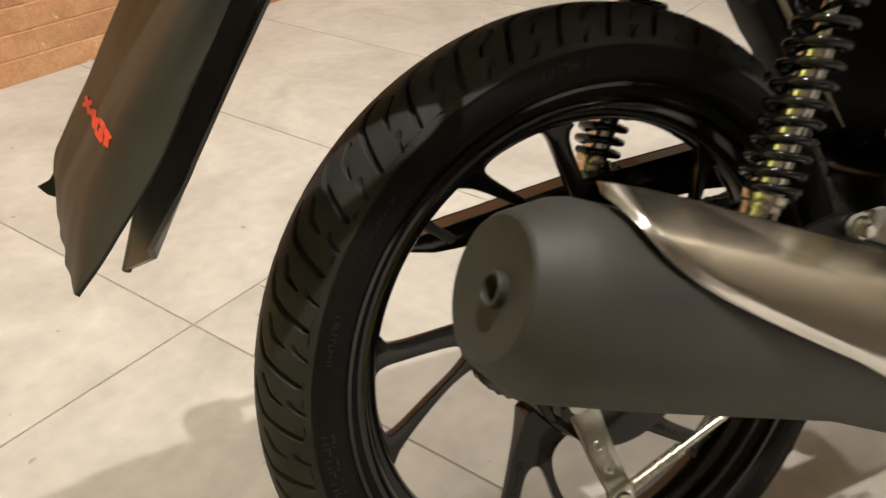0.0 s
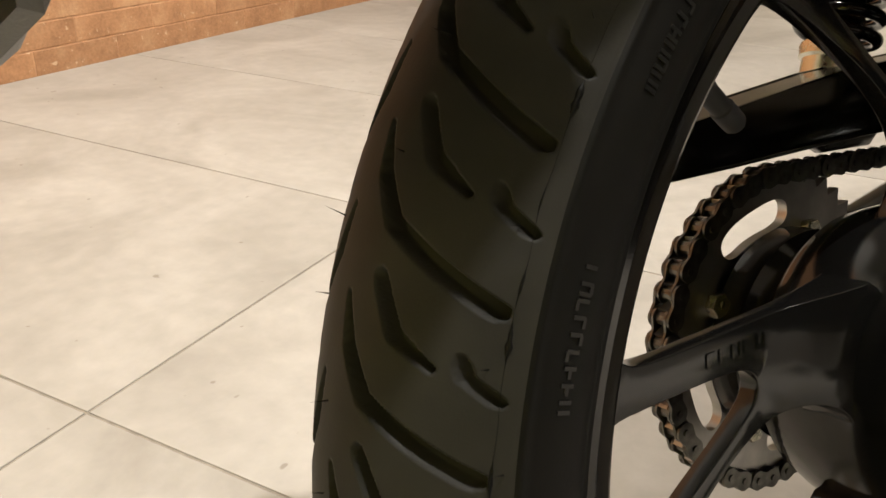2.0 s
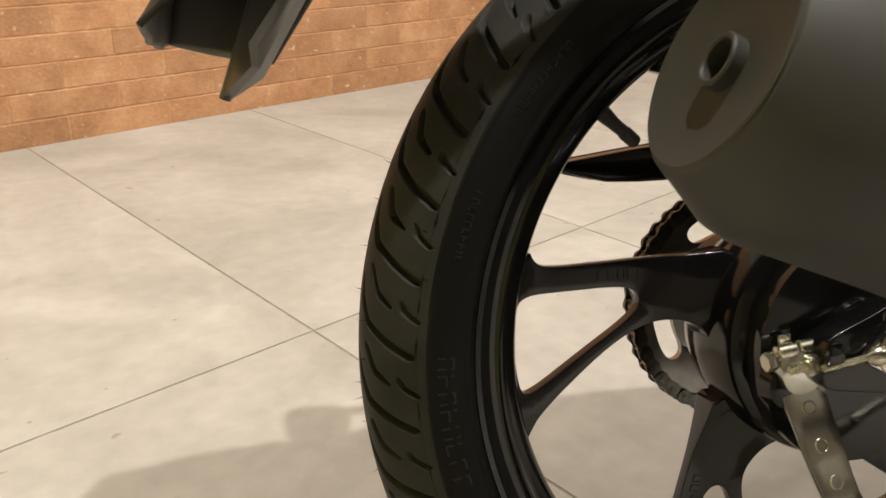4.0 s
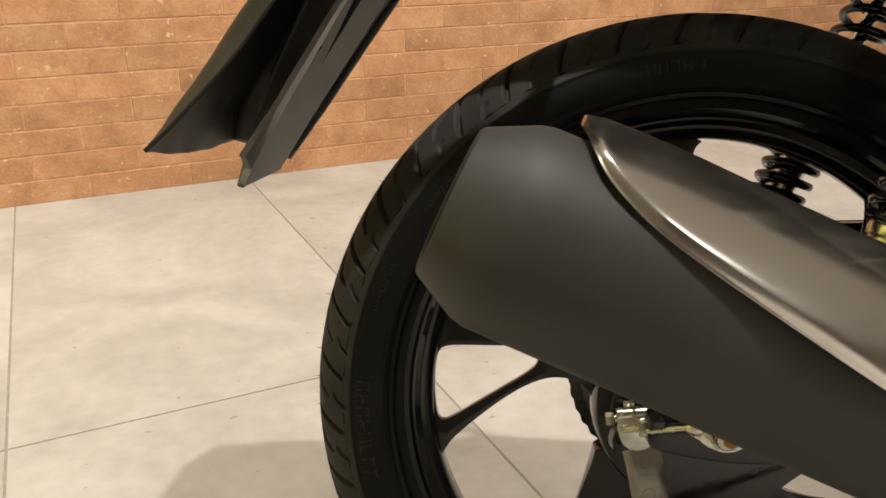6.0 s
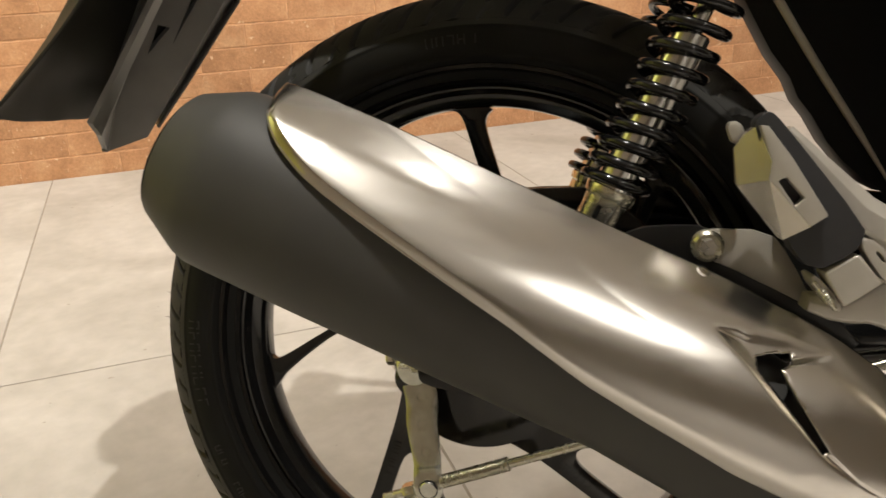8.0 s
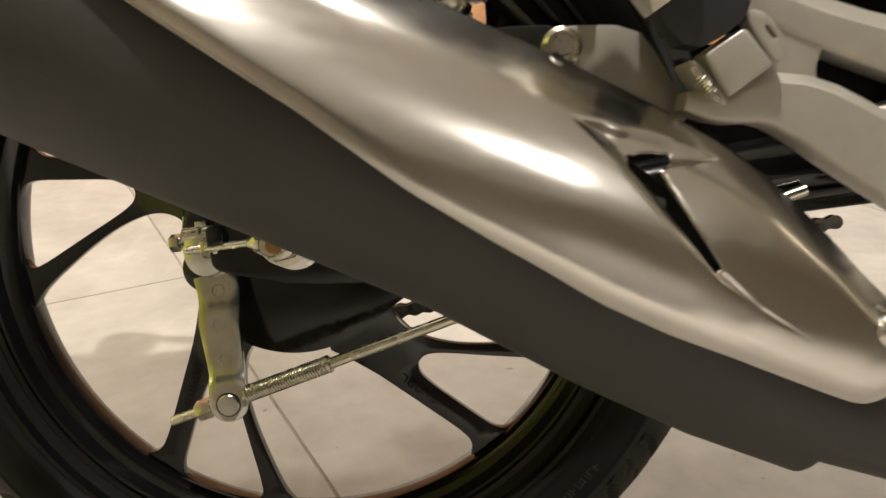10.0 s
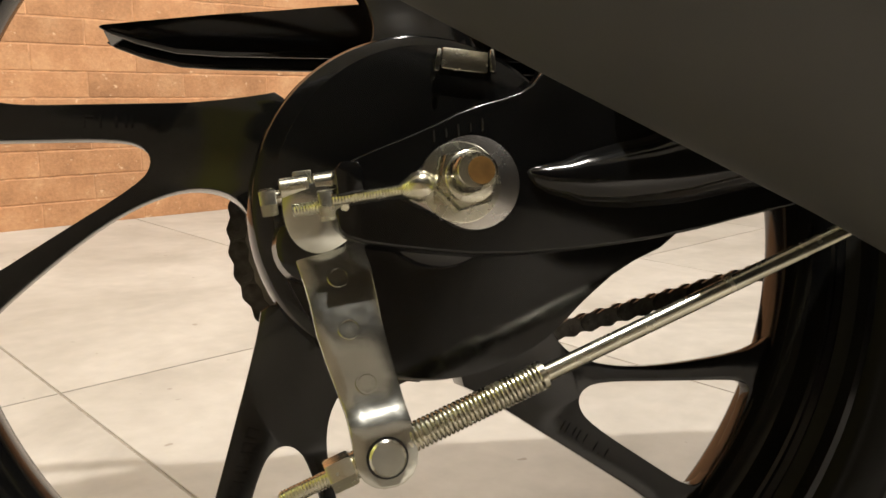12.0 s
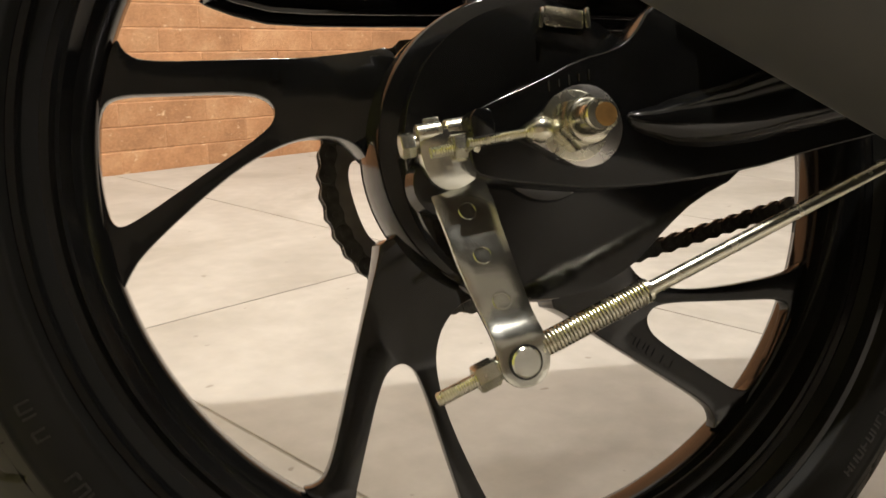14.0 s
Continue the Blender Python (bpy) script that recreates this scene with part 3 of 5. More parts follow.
holes.append([(0.026 * math.cos(2 * math.pi * k / 24), HZ + 0.026 * math.sin(2 * math.pi * k / 24)) for k in range(24)])
sprocket = part("sprocket", plate(gear, holes, CHY - 0.003, CHY + 0.003, 0.0), MAT_SPROCKET, motorcycle, "dull steel rear sprocket", 30)
v, f = lathe([(0.024, 0.048), (0.050, 0.050), (0.058, 0.058), (0.058, 0.074), (0.052, 0.0765), (0.024, 0.0765)], HUB, 64)
link_mesh("sprocket_carrier", v, f, MAT_BLACK, sprocket, "black cast sprocket carrier", 30)
for k in range(4):
    a = radians(90 * k + 62)
    part("sprocket_bolt", hexnut((0.058 * math.cos(a), CHY - 0.003, HZ + 0.058 * math.sin(a)), (0, -1, 0), 0.012, 0.006), MAT_ZINC, sprocket)


def link_outline(half, r, waist):
    pts = []
    for k in range(9):
        a = math.pi / 2 + math.pi * k / 8
        pts.append((-half + r * math.cos(a), r * math.sin(a)))
    pts.append((0, -waist))
    for k in range(9):
        a = -math.pi / 2 + math.pi * k / 8
        pts.append((half + r * math.cos(a), r * math.sin(a)))
    pts.append((0, waist))
    return pts


def link_mesh_data(outer):
    bm = bmesh.new()
    o = 0.0062 if outer else 0.0042
    for y in (-o, o):
        b2 = plate(link_outline(PITCHC / 2, 0.0058, 0.0042), [], y - 0.0008, y + 0.0008)
        me = bpy.data.meshes.new("tmp")
        b2.to_mesh(me)
        b2.free()
        bm.from_mesh(me)
        bpy.data.meshes.remove(me)
    for x in (-PITCHC / 2, PITCHC / 2):
        b2 = turned([(-0.0078 if outer else -0.004, 0.0019 if outer else 0.0040), (0.0078 if outer else 0.004, 0.0019 if outer else 0.0040)], (x, 0, 0), (0, 1, 0), 10)
        me = bpy.data.meshes.new("tmp")
        b2.to_mesh(me)
        b2.free()
        bm.from_mesh(me)
        bpy.data.meshes.remove(me)
    bmesh.ops.recalc_face_normals(bm, faces=bm.faces)
    me = bpy.data.meshes.new("chain_link")
    bm.to_mesh(me)
    bm.free()
    me.materials.append(MAT_CHAIN)
    return me


chain = tagged(new("drive_chain"), "oiled black steel drive chain")
chain.parent = motorcycle
LINKS = [link_mesh_data(True), link_mesh_data(False)]
low_turn, top_turn = radians(11.8), radians(-3.5)
a = math.pi / 2 + top_turn
p = Vector((RC * math.cos(a), RC * math.sin(a)))
d = Vector((-math.cos(top_turn), -math.sin(top_turn)))
up_run = [p - d * PITCHC * k for k in range(34, 0, -1)]
steps = int((math.pi * 1.5 + low_turn - a) / (2 * math.pi / TEETH))
wrap = [Vector((RC * math.cos(a + 2 * math.pi * k / TEETH), RC * math.sin(a + 2 * math.pi * k / TEETH))) for k in range(steps + 1)]
run = Vector((math.cos(low_turn), math.sin(low_turn)))
low_run = [wrap[-1] + run * PITCHC * k for k in range(1, 34)]
track = up_run + wrap + low_run
for i in range(len(track) - 1):
    q0, q1 = track[i], track[i + 1]
    link = new("chain_link", LINKS[i % 2])
    link.parent = chain
    link.matrix_local = Matrix.Translation(((q0.x + q1.x) / 2, CHY, HZ + (q0.y + q1.y) / 2)) @ Matrix.Rotation(-math.atan2(q1.y - q0.y, q1.x - q0.x), 4, "Y")

# chain case with a knife-shaped tail
CASE = [(-0.1570, 0.4232), (-0.1520, 0.4200), (-0.1366, 0.4142), (-0.1159, 0.4092), (-0.0916, 0.4079), (-0.0489, 0.4078), (0.05, 0.4085), (0.20, 0.4050), (0.46, 0.372),
        (0.46, 0.440), (0.32, 0.4505), (0.20, 0.4520), (0.04, 0.4460), (-0.0293, 0.4390), (-0.0589, 0.4355), (-0.0906, 0.4325), (-0.1331, 0.4272), (-0.1540, 0.4245)]
case = part("chain_case", plate(refine(CASE, 0.01), [], 0.0620, 0.0650, 0.0011, 2), MAT_BLACK, motorcycle, "glossy black chain case with a pointed tail", 40)
part("far_wall", plate(refine(CASE, 0.01), [], 0.0895, 0.0925, 0.0011, 2), MAT_BLACK, case, "", 40)
ROOF = [(x, z - 0.0006) for x, z in CASE[:8:-1]]
part("roof", plate(ROOF + [(x, z - 0.003) for x, z in ROOF[::-1]], [], 0.0652, 0.0893, 0.0), MAT_BLACK, case, "", 40)
part("case_rib", tube([(-0.150, 0.0616, 0.4200), (-0.1366, 0.0612, 0.4158), (-0.1159, 0.0610, 0.4108), (-0.0916, 0.0610, 0.4095), (-0.0489, 0.0610, 0.4094), (0.05, 0.061, 0.4102), (0.20, 0.061, 0.4068)], 0.0013, 8), MAT_BLACK, case)

# --- swing arm (near side plate end and tube, far side tube) ---
SWING = [(-0.047, 0.318), (-0.036, 0.3245), (-0.011, 0.3340), (0.010, 0.3440), (0.030, 0.3490), (0.040, 0.3550), (0.050, 0.3700), (0.075, 0.3800), (0.16, 0.3850), (0.30, 0.3900), (0.46, 0.400),
         (0.46, 0.345), (0.30, 0.325), (0.20, 0.307), (0.137, 0.2960), (0.102, 0.2885), (0.059, 0.2835), (0.0165, 0.2820), (-0.015, 0.2855), (-0.042, 0.2900), (-0.047, 0.2960)]
swing = part("swing_arm", plate(refine(chaikin(SWING, 1), 0.008), [], -0.086, -0.066, 0.003, 3), MAT_BLACK, motorcycle, "glossy black steel swing arm", 40)
part("swing_arm_rib", tube(chaikin([(0.0330, -0.0850, 0.3166), (0.0400, -0.0845, 0.3140), (0.0524, -0.0835, 0.3130), (0.0680, -0.0820, 0.3135), (0.0950, -0.0810, 0.3165), (0.1240, -0.0810, 0.3235), (0.25, -0.082, 0.345), (0.42, -0.084, 0.372)], 1, False), [0.001, 0.003, 0.005, 0.0070, 0.0085, 0.0115, 0.0130, 0.0148, 0.0158, 0.0172, 0.0180, 0.0190, 0.0200, 0.022, 0.023, 0.024], 28), MAT_BLACK, swing, "", 60)
part("swing_arm_tube", tube([(-0.03, 0.115, 0.309), (0.10, 0.118, 0.325), (0.30, 0.115, 0.36), (0.45, 0.11, 0.385)], [0.010, 0.017, 0.020, 0.022], 18), MAT_BLACK, swing)
for k in range(5):
    part("index_mark", box((0.0007, 0.0006, 0.0035 if k % 2 else 0.005), 0, Matrix.Translation((-0.006 + 0.0052 * k, -0.0863, 0.3315 + 0.0012 * k))), MAT_ARM, swing, "", 0)
part("chain_adjuster_stop", plate([(-0.0475, 0.3175), (-0.0450, 0.3205), (-0.038, 0.3210), (-0.0360, 0.3150), (-0.0360, 0.3085), (-0.0465, 0.3065)], [], -0.093, -0.064, 0.0015), MAT_BLACK, swing)

# --- brake panel, lever arm, rod and spring ---
PANEL = []
for q in range(34, 296, 6):
    r = 0.0703 + 0.0062 * min(max((q - 190) / 50, 0), 1)
    PANEL.append((r * math.cos(radians(q)), HZ - 0.001 + r * math.sin(radians(q))))
PANEL += [(0.044, 0.2435), (0.055, 0.2520), (0.066, 0.2620), (0.085, 0.2760), (0.112, 0.2870), (0.118, 0.3000), (0.100, 0.3330), (0.075, 0.3450)]
panel = part("brake_panel", plate(refine(chaikin(PANEL, 1), 0.008), [], -0.0605, -0.046, 0.0035, 3), MAT_BLACK, motorcycle, "glossy black rear drum brake panel", 40)
part("panel_boss", turned([(0, 0.030), (0.005, 0.029), (0.008, 0.022)], (0, -0.0605, HZ), (0, -1, 0), 32), MAT_BLACK, panel)
part("cam_boss", turned([(0, 0.017), (0.010, 0.0155), (0.012, 0.012)], (-0.0545, -0.060, 0.2900), (0, -1, 0), 24), MAT_BLACK, panel)
part("inspection_plate", box((0.021, 0.002, 0.010), 0.0012, pose(0.0150, -0.0635, 0.3698, 0, 6, 0)), MAT_ZINC, panel, "small plated clip plate on the panel")
for dx in (-0.0125, 0.0125):
    part("label_clip", box((0.0026, 0.004, 0.0108), 0.001, pose(0.0150 + dx, -0.064, 0.3695, 0, 12 if dx < 0 else 0, 0)), MAT_ARM, panel)

pin = Vector((-0.0334, -0.1002, 0.2078))


def arm_mesh():
    """The pressed lever: a tapering strip that cranks outwards, with a hooked lower end."""
    rows = [((-0.0520, -0.0660, 0.3000), 0.0140), ((-0.0492, -0.0700, 0.2880), 0.0142), ((-0.0458, -0.0724, 0.2763), 0.0140), ((-0.0444, -0.0762, 0.2670), 0.0136), ((-0.0432, -0.0822, 0.2557), 0.0132), ((-0.0408, -0.0856, 0.2450), 0.0126),
            ((-0.0382, -0.0890, 0.2345), 0.0120), ((-0.0362, -0.0924, 0.2262), 0.0115), ((-0.0356, -0.0950, 0.2228), 0.0115), ((-0.0350, -0.0980, 0.2190), 0.0117), ((-0.0342, -0.0996, 0.2145), 0.0119), ((-0.0334, -0.1002, 0.2075), 0.0120), ((-0.0331, -0.1002, 0.2035), 0.0112), ((-0.0328, -0.1002, 0.2002), 0.0092), ((-0.0326, -0.1002, 0.1976), 0.0058), ((-0.0325, -0.1002, 0.1965), 0.0022)]
    bm = bmesh.new()
    front, back = [], []
    for i, (c, w) in enumerate(rows):
        c = Vector(c)
        dv = (Vector(rows[min(i + 1, len(rows) - 1)][0]) - Vector(rows[max(i - 1, 0)][0])).normalized()
        side = dv.cross(Vector((0, 1, 0))).normalized()
        nor = side.cross(dv).normalized()
        if nor.y > 0:
            nor = -nor
        front.append([bm.verts.new(c + side * w * q + nor * 0.0018) for q in (-1, -0.5, 0, 0.5, 1)])
        back.append([bm.verts.new(c + side * w * q - nor * 0.0018) for q in (-1, -0.5, 0, 0.5, 1)])
    n = len(rows)
    for g in (front, back):
        for i in range(n - 1):
            for j in range(4):
                bm.faces.new((g[i][j], g[i][j + 1], g[i + 1][j + 1], g[i + 1][j]))
    for i in range(n - 1):
        for j in (0, 4):
            bm.faces.new((front[i][j], front[i + 1][j], back[i + 1][j], back[i][j]))
    for i in (0, n - 1):
        for j in range(4):
            bm.faces.new((front[i][j], front[i][j + 1], back[i][j + 1], back[i][j]))
    bmesh.ops.recalc_face_normals(bm, faces=bm.faces)
    soften(bm, 0.0007, 2, 50)
    return bm


arm = part("brake_arm", arm_mesh(), MAT_ARM, motorcycle, "dull zinc-plated rear brake lever arm", 26)
for c, tilt in (((-0.0458, -0.0743, 0.2763), 0.36), ((-0.0434, -0.0840, 0.2557), 0.40), ((-0.0382, -0.0908, 0.2345), 0.33)):
    bm = bmesh.new()
    axis, s, u = basis((0, -1, tilt))
    rings = [[bm.verts.new(Vector(c) + axis * h + r * (math.cos(q) * s + math.sin(q) * u)) for q in (2 * math.pi * k / 28 for k in range(28))] for r, h in ((0.0047, -0.0008), (0.0044, 0.0007), (0.0036, 0.0007), (0.0033, -0.0008))]
    for a, b in zip(rings, rings[1:]):
        for k in range(28):
            bm.faces.new((a[k], a[(k + 1) % 28], b[(k + 1) % 28], b[k]))
    part("pressed_ring", bm, MAT_ARM, arm)
part("panel_skirt", plate(chaikin([(-0.0154, 0.2497), (-0.0117, 0.2352), (-0.0086, 0.2316), (0.0094, 0.2310), (0.0190, 0.2347), (0.0233, 0.2390), (0.0207, 0.2491)], 2), [], -0.0590, -0.048, 0.0015, 2), MAT_SATIN, panel)
# split clamp on the brake cam
SADDLE = [(-0.0674, 0.3108), (-0.0669, 0.3007), (-0.0643, 0.2921), (-0.0586, 0.2868), (-0.0512, 0.2858), (-0.0432, 0.2895), (-0.0373, 0.2959), (-0.0357, 0.3033), (-0.0378, 0.3129), (-0.0528, 0.3145), (-0.0655, 0.3134)]
part("clamp_saddle", plate(refine(chaikin(SADDLE, 2), 0.004), [], -0.0760, -0.0630, 0.0036, 4, lambda x, y, z: (x, y - (0.0050 * max(0.0, 1 - ((x - -0.0512) ** 2 + (z - 0.3023) ** 2) / 0.018 ** 2) if y < -0.069 else 0.0), z)), MAT_ARM, arm, "zinc clamp saddle round the brake cam", 60)
clamp_ax = Vector((1, -0.06, 0.13)).normalized()
for off, ln in ((0.0, 0.0122), (0.0138, 0.0130)):
    part("clamp_lug", turned([(0, 0.0042), (0.0006, 0.0050), (ln - 0.0006, 0.0050), (ln, 0.0042)], Vector((-0.0679, -0.073, 0.3121)) + clamp_ax * off, clamp_ax, 24), MAT_ZINC, arm)
part("clamp_bolt", turned([(0, 0.0031), (0.038, 0.0031)], (-0.073, -0.073, 0.3087), clamp_ax, 14), MAT_ZINC, arm)
part("clamp_bolt_head", hexnut((-0.0756, -0.073, 0.3071), clamp_ax, 0.0104, 0.0066, 0.3), MAT_ZINC, arm)
part("indicator_tab", box((0.0080, 0.003, 0.0085), 0.0010, pose(-0.0579, -0.066, 0.3172, 0, -8, 0)), MAT_ZINC, arm)
stud_at, nut_at = Vector((-0.0634, -0.08, 0.3031)), Vector((-0.0528, -0.08, 0.3048))
part("cam_stud", thread(stud_at, clamp_ax, 0.0027, 0.014), MAT_ZINC, arm, "", 0)
part("cam_nut", hexnut(nut_at, clamp_ax, 0.0118, 0.0080, 0.25), MAT_ZINC, arm, "zinc hexagon clamp nut")
part("nut_flange", turned([(0, 0.0066), (0.0020, 0.0070), (0.0032, 0.0064)], nut_at + clamp_ax * 0.0080, clamp_ax, 24), MAT_ZINC, arm)

rod_dir = (Vector((0.0295, -0.0993, 0.2332)) - Vector((-0.0716, -0.0960, 0.1948))).normalized()
rod_tip = Vector((-0.0725, -0.0950, 0.1945))
rod = part("brake_rod", tube([rod_tip + rod_dir * d for d in (0.0, 0.001, 0.10, 0.11, 0.25, 0.42)], [0.0026, 0.0031, 0.0031, 0.0036, 0.0036, 0.0036], 16), MAT_ZINC, motorcycle, "yellow zinc-plated brake rod")
part("rod_thread", thread(rod_tip + rod_dir * 0.0015, rod_dir, 0.00335, 0.020), MAT_ZINC, rod, "", 0)
part("wing_nut", hexnut(rod_tip + rod_dir * 0.019, rod_dir, 0.0115, 0.010, 0.2), MAT_ZINC, rod)
part("nut_collar", turned([(0, 0.0050), (0.005, 0.0060), (0.007, 0.0060)], rod_tip + rod_dir * 0.029, rod_dir, 18), MAT_ZINC, rod)
part("joint_pin", turned([(-0.014, 0.0070), (0.0028, 0.0070), (0.0036, 0.0062)], pin, (0.02, -1, -0.02), 28), MAT_ARM, arm, "round steel joint pin")
v0 = pin + Vector((0, -0.0019, 0))
part("pin_ring", turned([(0, 0.0079), (0.0004, 0.0079), (0.0005, 0.0070)], v0, (0.02, -1, -0.02), 28), MAT_SATIN, arm)
spring_a, spring_b = rod_tip + rod_dir * 0.0515, rod_tip + rod_dir * 0.1085
part("return_spring", helix(spring_a, spring_b, 0.0050, 0.00082, 31), MAT_ZINC, rod, "coiled return spring")
part("spring_collar", turned([(0, 0.0058), (0.0022, 0.0058), (0.003, 0.0042)], spring_b, rod_dir, 18), MAT_ZINC, rod)

# --- axle with teardrop adjuster plate ---
axle = part("rear_axle", turned([(0, 0.0075), (0.196, 0.0075), (0.207, 0.0072), (0.2085, 0.0062)], (0, 0.085, 0.3115), (0, -1, 0), 24), MAT_ZINC, motorcycle, "zinc-plated rear axle with a big nut")
DROP = [(0.0192 * math.cos(radians(q)) + 0.0085, 0.3117 + 0.0192 * math.sin(radians(q))) for q in range(-125, 126, 10)] + [(-0.0058, 0.3250), (-0.0108, 0.3195), (-0.0152, 0.3163), (-0.0190, 0.3126), (-0.0200, 0.3090), (-0.0191, 0.3054), (-0.0145, 0.3030), (-0.0078, 0.2990)]
adj = part("adjuster_plate", plate(chaikin(DROP, 1), [], -0.0915, -0.0870, 0.001, 2), MAT_ALU, axle, "teardrop chain adjuster plate")
part("adjuster_neck", turned([(-0.006, 0.0022), (-0.004, 0.0050), (0.0, 0.0068), (0.004, 0.0062), (0.007, 0.0044), (0.0095, 0.0028)], (-0.0118, -0.0905, 0.3104), (-1, 0, -0.13), 24), MAT_ZINC, adj)
part("adjuster_stud", thread((-0.0195, -0.0900, 0.3094), (-1, 0, -0.13), 0.0024, 0.030), MAT_ZINC, adj, "", 0)
part("washer", turned([(0, 0.0165), (0.0022, 0.0165), (0.0024, 0.0160)], (0.0025, -0.0912, 0.3115), (0, -1, 0), 32), MAT_ZINC, axle)
part("axle_nut", hexnut((0.0025, -0.0935, 0.3115), (0, -1, 0), 0.0225, 0.0115, 0.25), MAT_ZINC, axle, "yellow zinc hexagon axle nut")
part("nut_crown", turned([(0, 0.0102), (0.004, 0.0102), (0.0048, 0.0090)], (0.0025, -0.1050, 0.3115), (0, -1, 0), 26), MAT_ZINC, axle)
part("axle_end", turned([(0, 0.0068), (0.0168, 0.0068), (0.0182, 0.0056)], (0.0025, -0.1052, 0.3115), (0, -1, 0), 22), MAT_ZINC, axle)
part("axle_face", turned([(0, 0.0052), (0.0004, 0.0050)], (0.0025, -0.1234, 0.3115), (0, -1, 0), 22), MAT_BOLT_END, axle, "rust-brown axle end face")

from mathutils.bvhtree import BVHTree

# --- silencer with heat shield ---
AX, AN = Vector((0.912, 0, -0.410)), Vector((0.410, 0, 0.912))
ORIGIN = Vector((-0.183, -0.204, 0.4745))


def along(d, n=0.0, out=0.0):
    """A place by distance along the silencer, height off its axis and distance outwards."""
    return ORIGIN + AX * d + AN * n + Vector((0, -out, 0))


def inward(d):
    return -0.07 * max(0.0, d - 0.10)


body_prof = [(-0.004, 0.0445), (-0.002, 0.0470), (0.004, 0.0500), (0.026, 0.0610), (0.034, 0.0628), (0.050, 0.0628), (0.066, 0.0627), (0.082, 0.0626), (0.098, 0.0626), (0.120, 0.0625), (0.220, 0.0614), (0.330, 0.0600), (0.420, 0.0560), (0.480, 0.0470), (0.540, 0.0330)]


def silencer_mesh():
    bm = bmesh.new()
    segs = 72
    rings = []
    for i, (d, r) in enumerate(body_prof):
        lift = 0.0 if d < 0.36 else -0.16 * (d - 0.36)
        swing_in = -min(0.034, 0.11 * max(0.0, d - 0.04))
        # past the end cone the inner side is flattened towards the wheel
        k = min(max((d - 0.03) / 0.07, 0.0), 1.0)
        lift, swing_in, flat = lift + 0.003 * k, swing_in + 0.010 * k, 1 - 0.72 * k
        rings.append([bm.verts.new(along(d, r * math.sin(a) + lift, r * 0.97 * math.cos(a) * (flat if math.cos(a) < 0 else 1.0) + swing_in)) for a in (2 * math.pi * k / segs for k in range(segs))])
    for a, b in zip(rings, rings[1:]):
        for k in range(segs):
            bm.faces.new((a[k], a[(k + 1) % segs], b[(k + 1) % segs], b[k]))
    bm.faces.new(rings[-1])
    return bm


silencer = part("silencer", silencer_mesh(), MAT_MATT, motorcycle, "dark grey matt exhaust silencer", 24)


def open_ring(rows, segs=56):
    """A turned skin on the silencer's axis, open at both ends."""
    bm = bmesh.new()
    rings = [[bm.verts.new(along(d, r * math.sin(q), r * math.cos(q))) for q in (2 * math.pi * k / segs for k in range(segs))] for d, r in rows]
    for a, b in zip(rings, rings[1:]):
        for k in range(segs):
            bm.faces.new((a[k], a[(k + 1) % segs], b[(k + 1) % segs], b[k]))
    return bm


part("end_cap", open_ring([(-0.0035, 0.0452), (-0.0042, 0.0440), (-0.0020, 0.0380), (0.0015, 0.0240), (0.0020, 0.0105)]), MAT_MATT, silencer, "dark grey dished end cap", 24)
part("outlet_pipe", open_ring([(0.010, 0.0112), (-0.0035, 0.0112), (-0.0045, 0.0106), (-0.0045, 0.0092), (-0.0035, 0.0086), (0.050, 0.0084)], 36), MAT_MATT, silencer, "short outlet pipe in the end cap", 24)
# black disc plugs the pipe to stand for its dark inside
part("outlet_shade", turned([(0.044, 0.0110), (0.046, 0.0110)], ORIGIN, AX, 32), MAT_RUBBER, silencer)
part("header_pipe", tube([along(0.50, -0.024, -0.030), along(0.60, -0.022, -0.050), (0.42, -0.118, 0.232), (0.55, -0.105, 0.222)], [0.034, 0.026, 0.024, 0.024], 28), MAT_MATT, silencer, "dark header pipe")

# outline of the shield: (distance along, height of upper edge, height of lower edge, outward bulge)
SHIELD = [(0.045, 0.0762, 0.0705, 0.068), (0.050, 0.0776, 0.0650, 0.068), (0.058, 0.0786, 0.0555, 0.068), (0.068, 0.0794, 0.0478, 0.068), (0.077, 0.0800, 0.0432, 0.068), (0.0935, 0.0806, 0.0365, 0.068), (0.114, 0.0814, 0.0312, 0.068), (0.141, 0.0814, 0.0262, 0.068), (0.178, 0.0816, 0.0200, 0.068), (0.216, 0.0820, 0.0140, 0.068), (0.246, 0.0824, 0.0095, 0.068), (0.3, 0.0832, -0.0020, 0.068),
          (0.34, 0.0840, -0.0070, 0.068), (0.37, 0.0832, -0.0100, 0.068), (0.398, 0.0820, -0.0135, 0.067), (0.435, 0.0790, -0.0140, 0.066), (0.463, 0.0735, -0.0125, 0.062), (0.5, 0.0620, -0.0118, 0.053), (0.531, 0.0500, -0.0110, 0.045), (0.546, 0.0455, -0.0090, 0.041), (0.56, 0.0405, 0.0030, 0.036), (0.572, 0.0330, 0.0135, 0.031), (0.58, 0.0262, 0.0205, 0.027)]


def shield_at(d):
    for s0, s1 in zip(SHIELD, SHIELD[1:]):
        if s0[0] <= d <= s1[0]:
            t = (d - s0[0]) / (s1[0] - s0[0])
            return [a + (b - a) * t for a, b in zip(s0[1:], s1[1:])]
    return list(SHIELD[-1][1:])


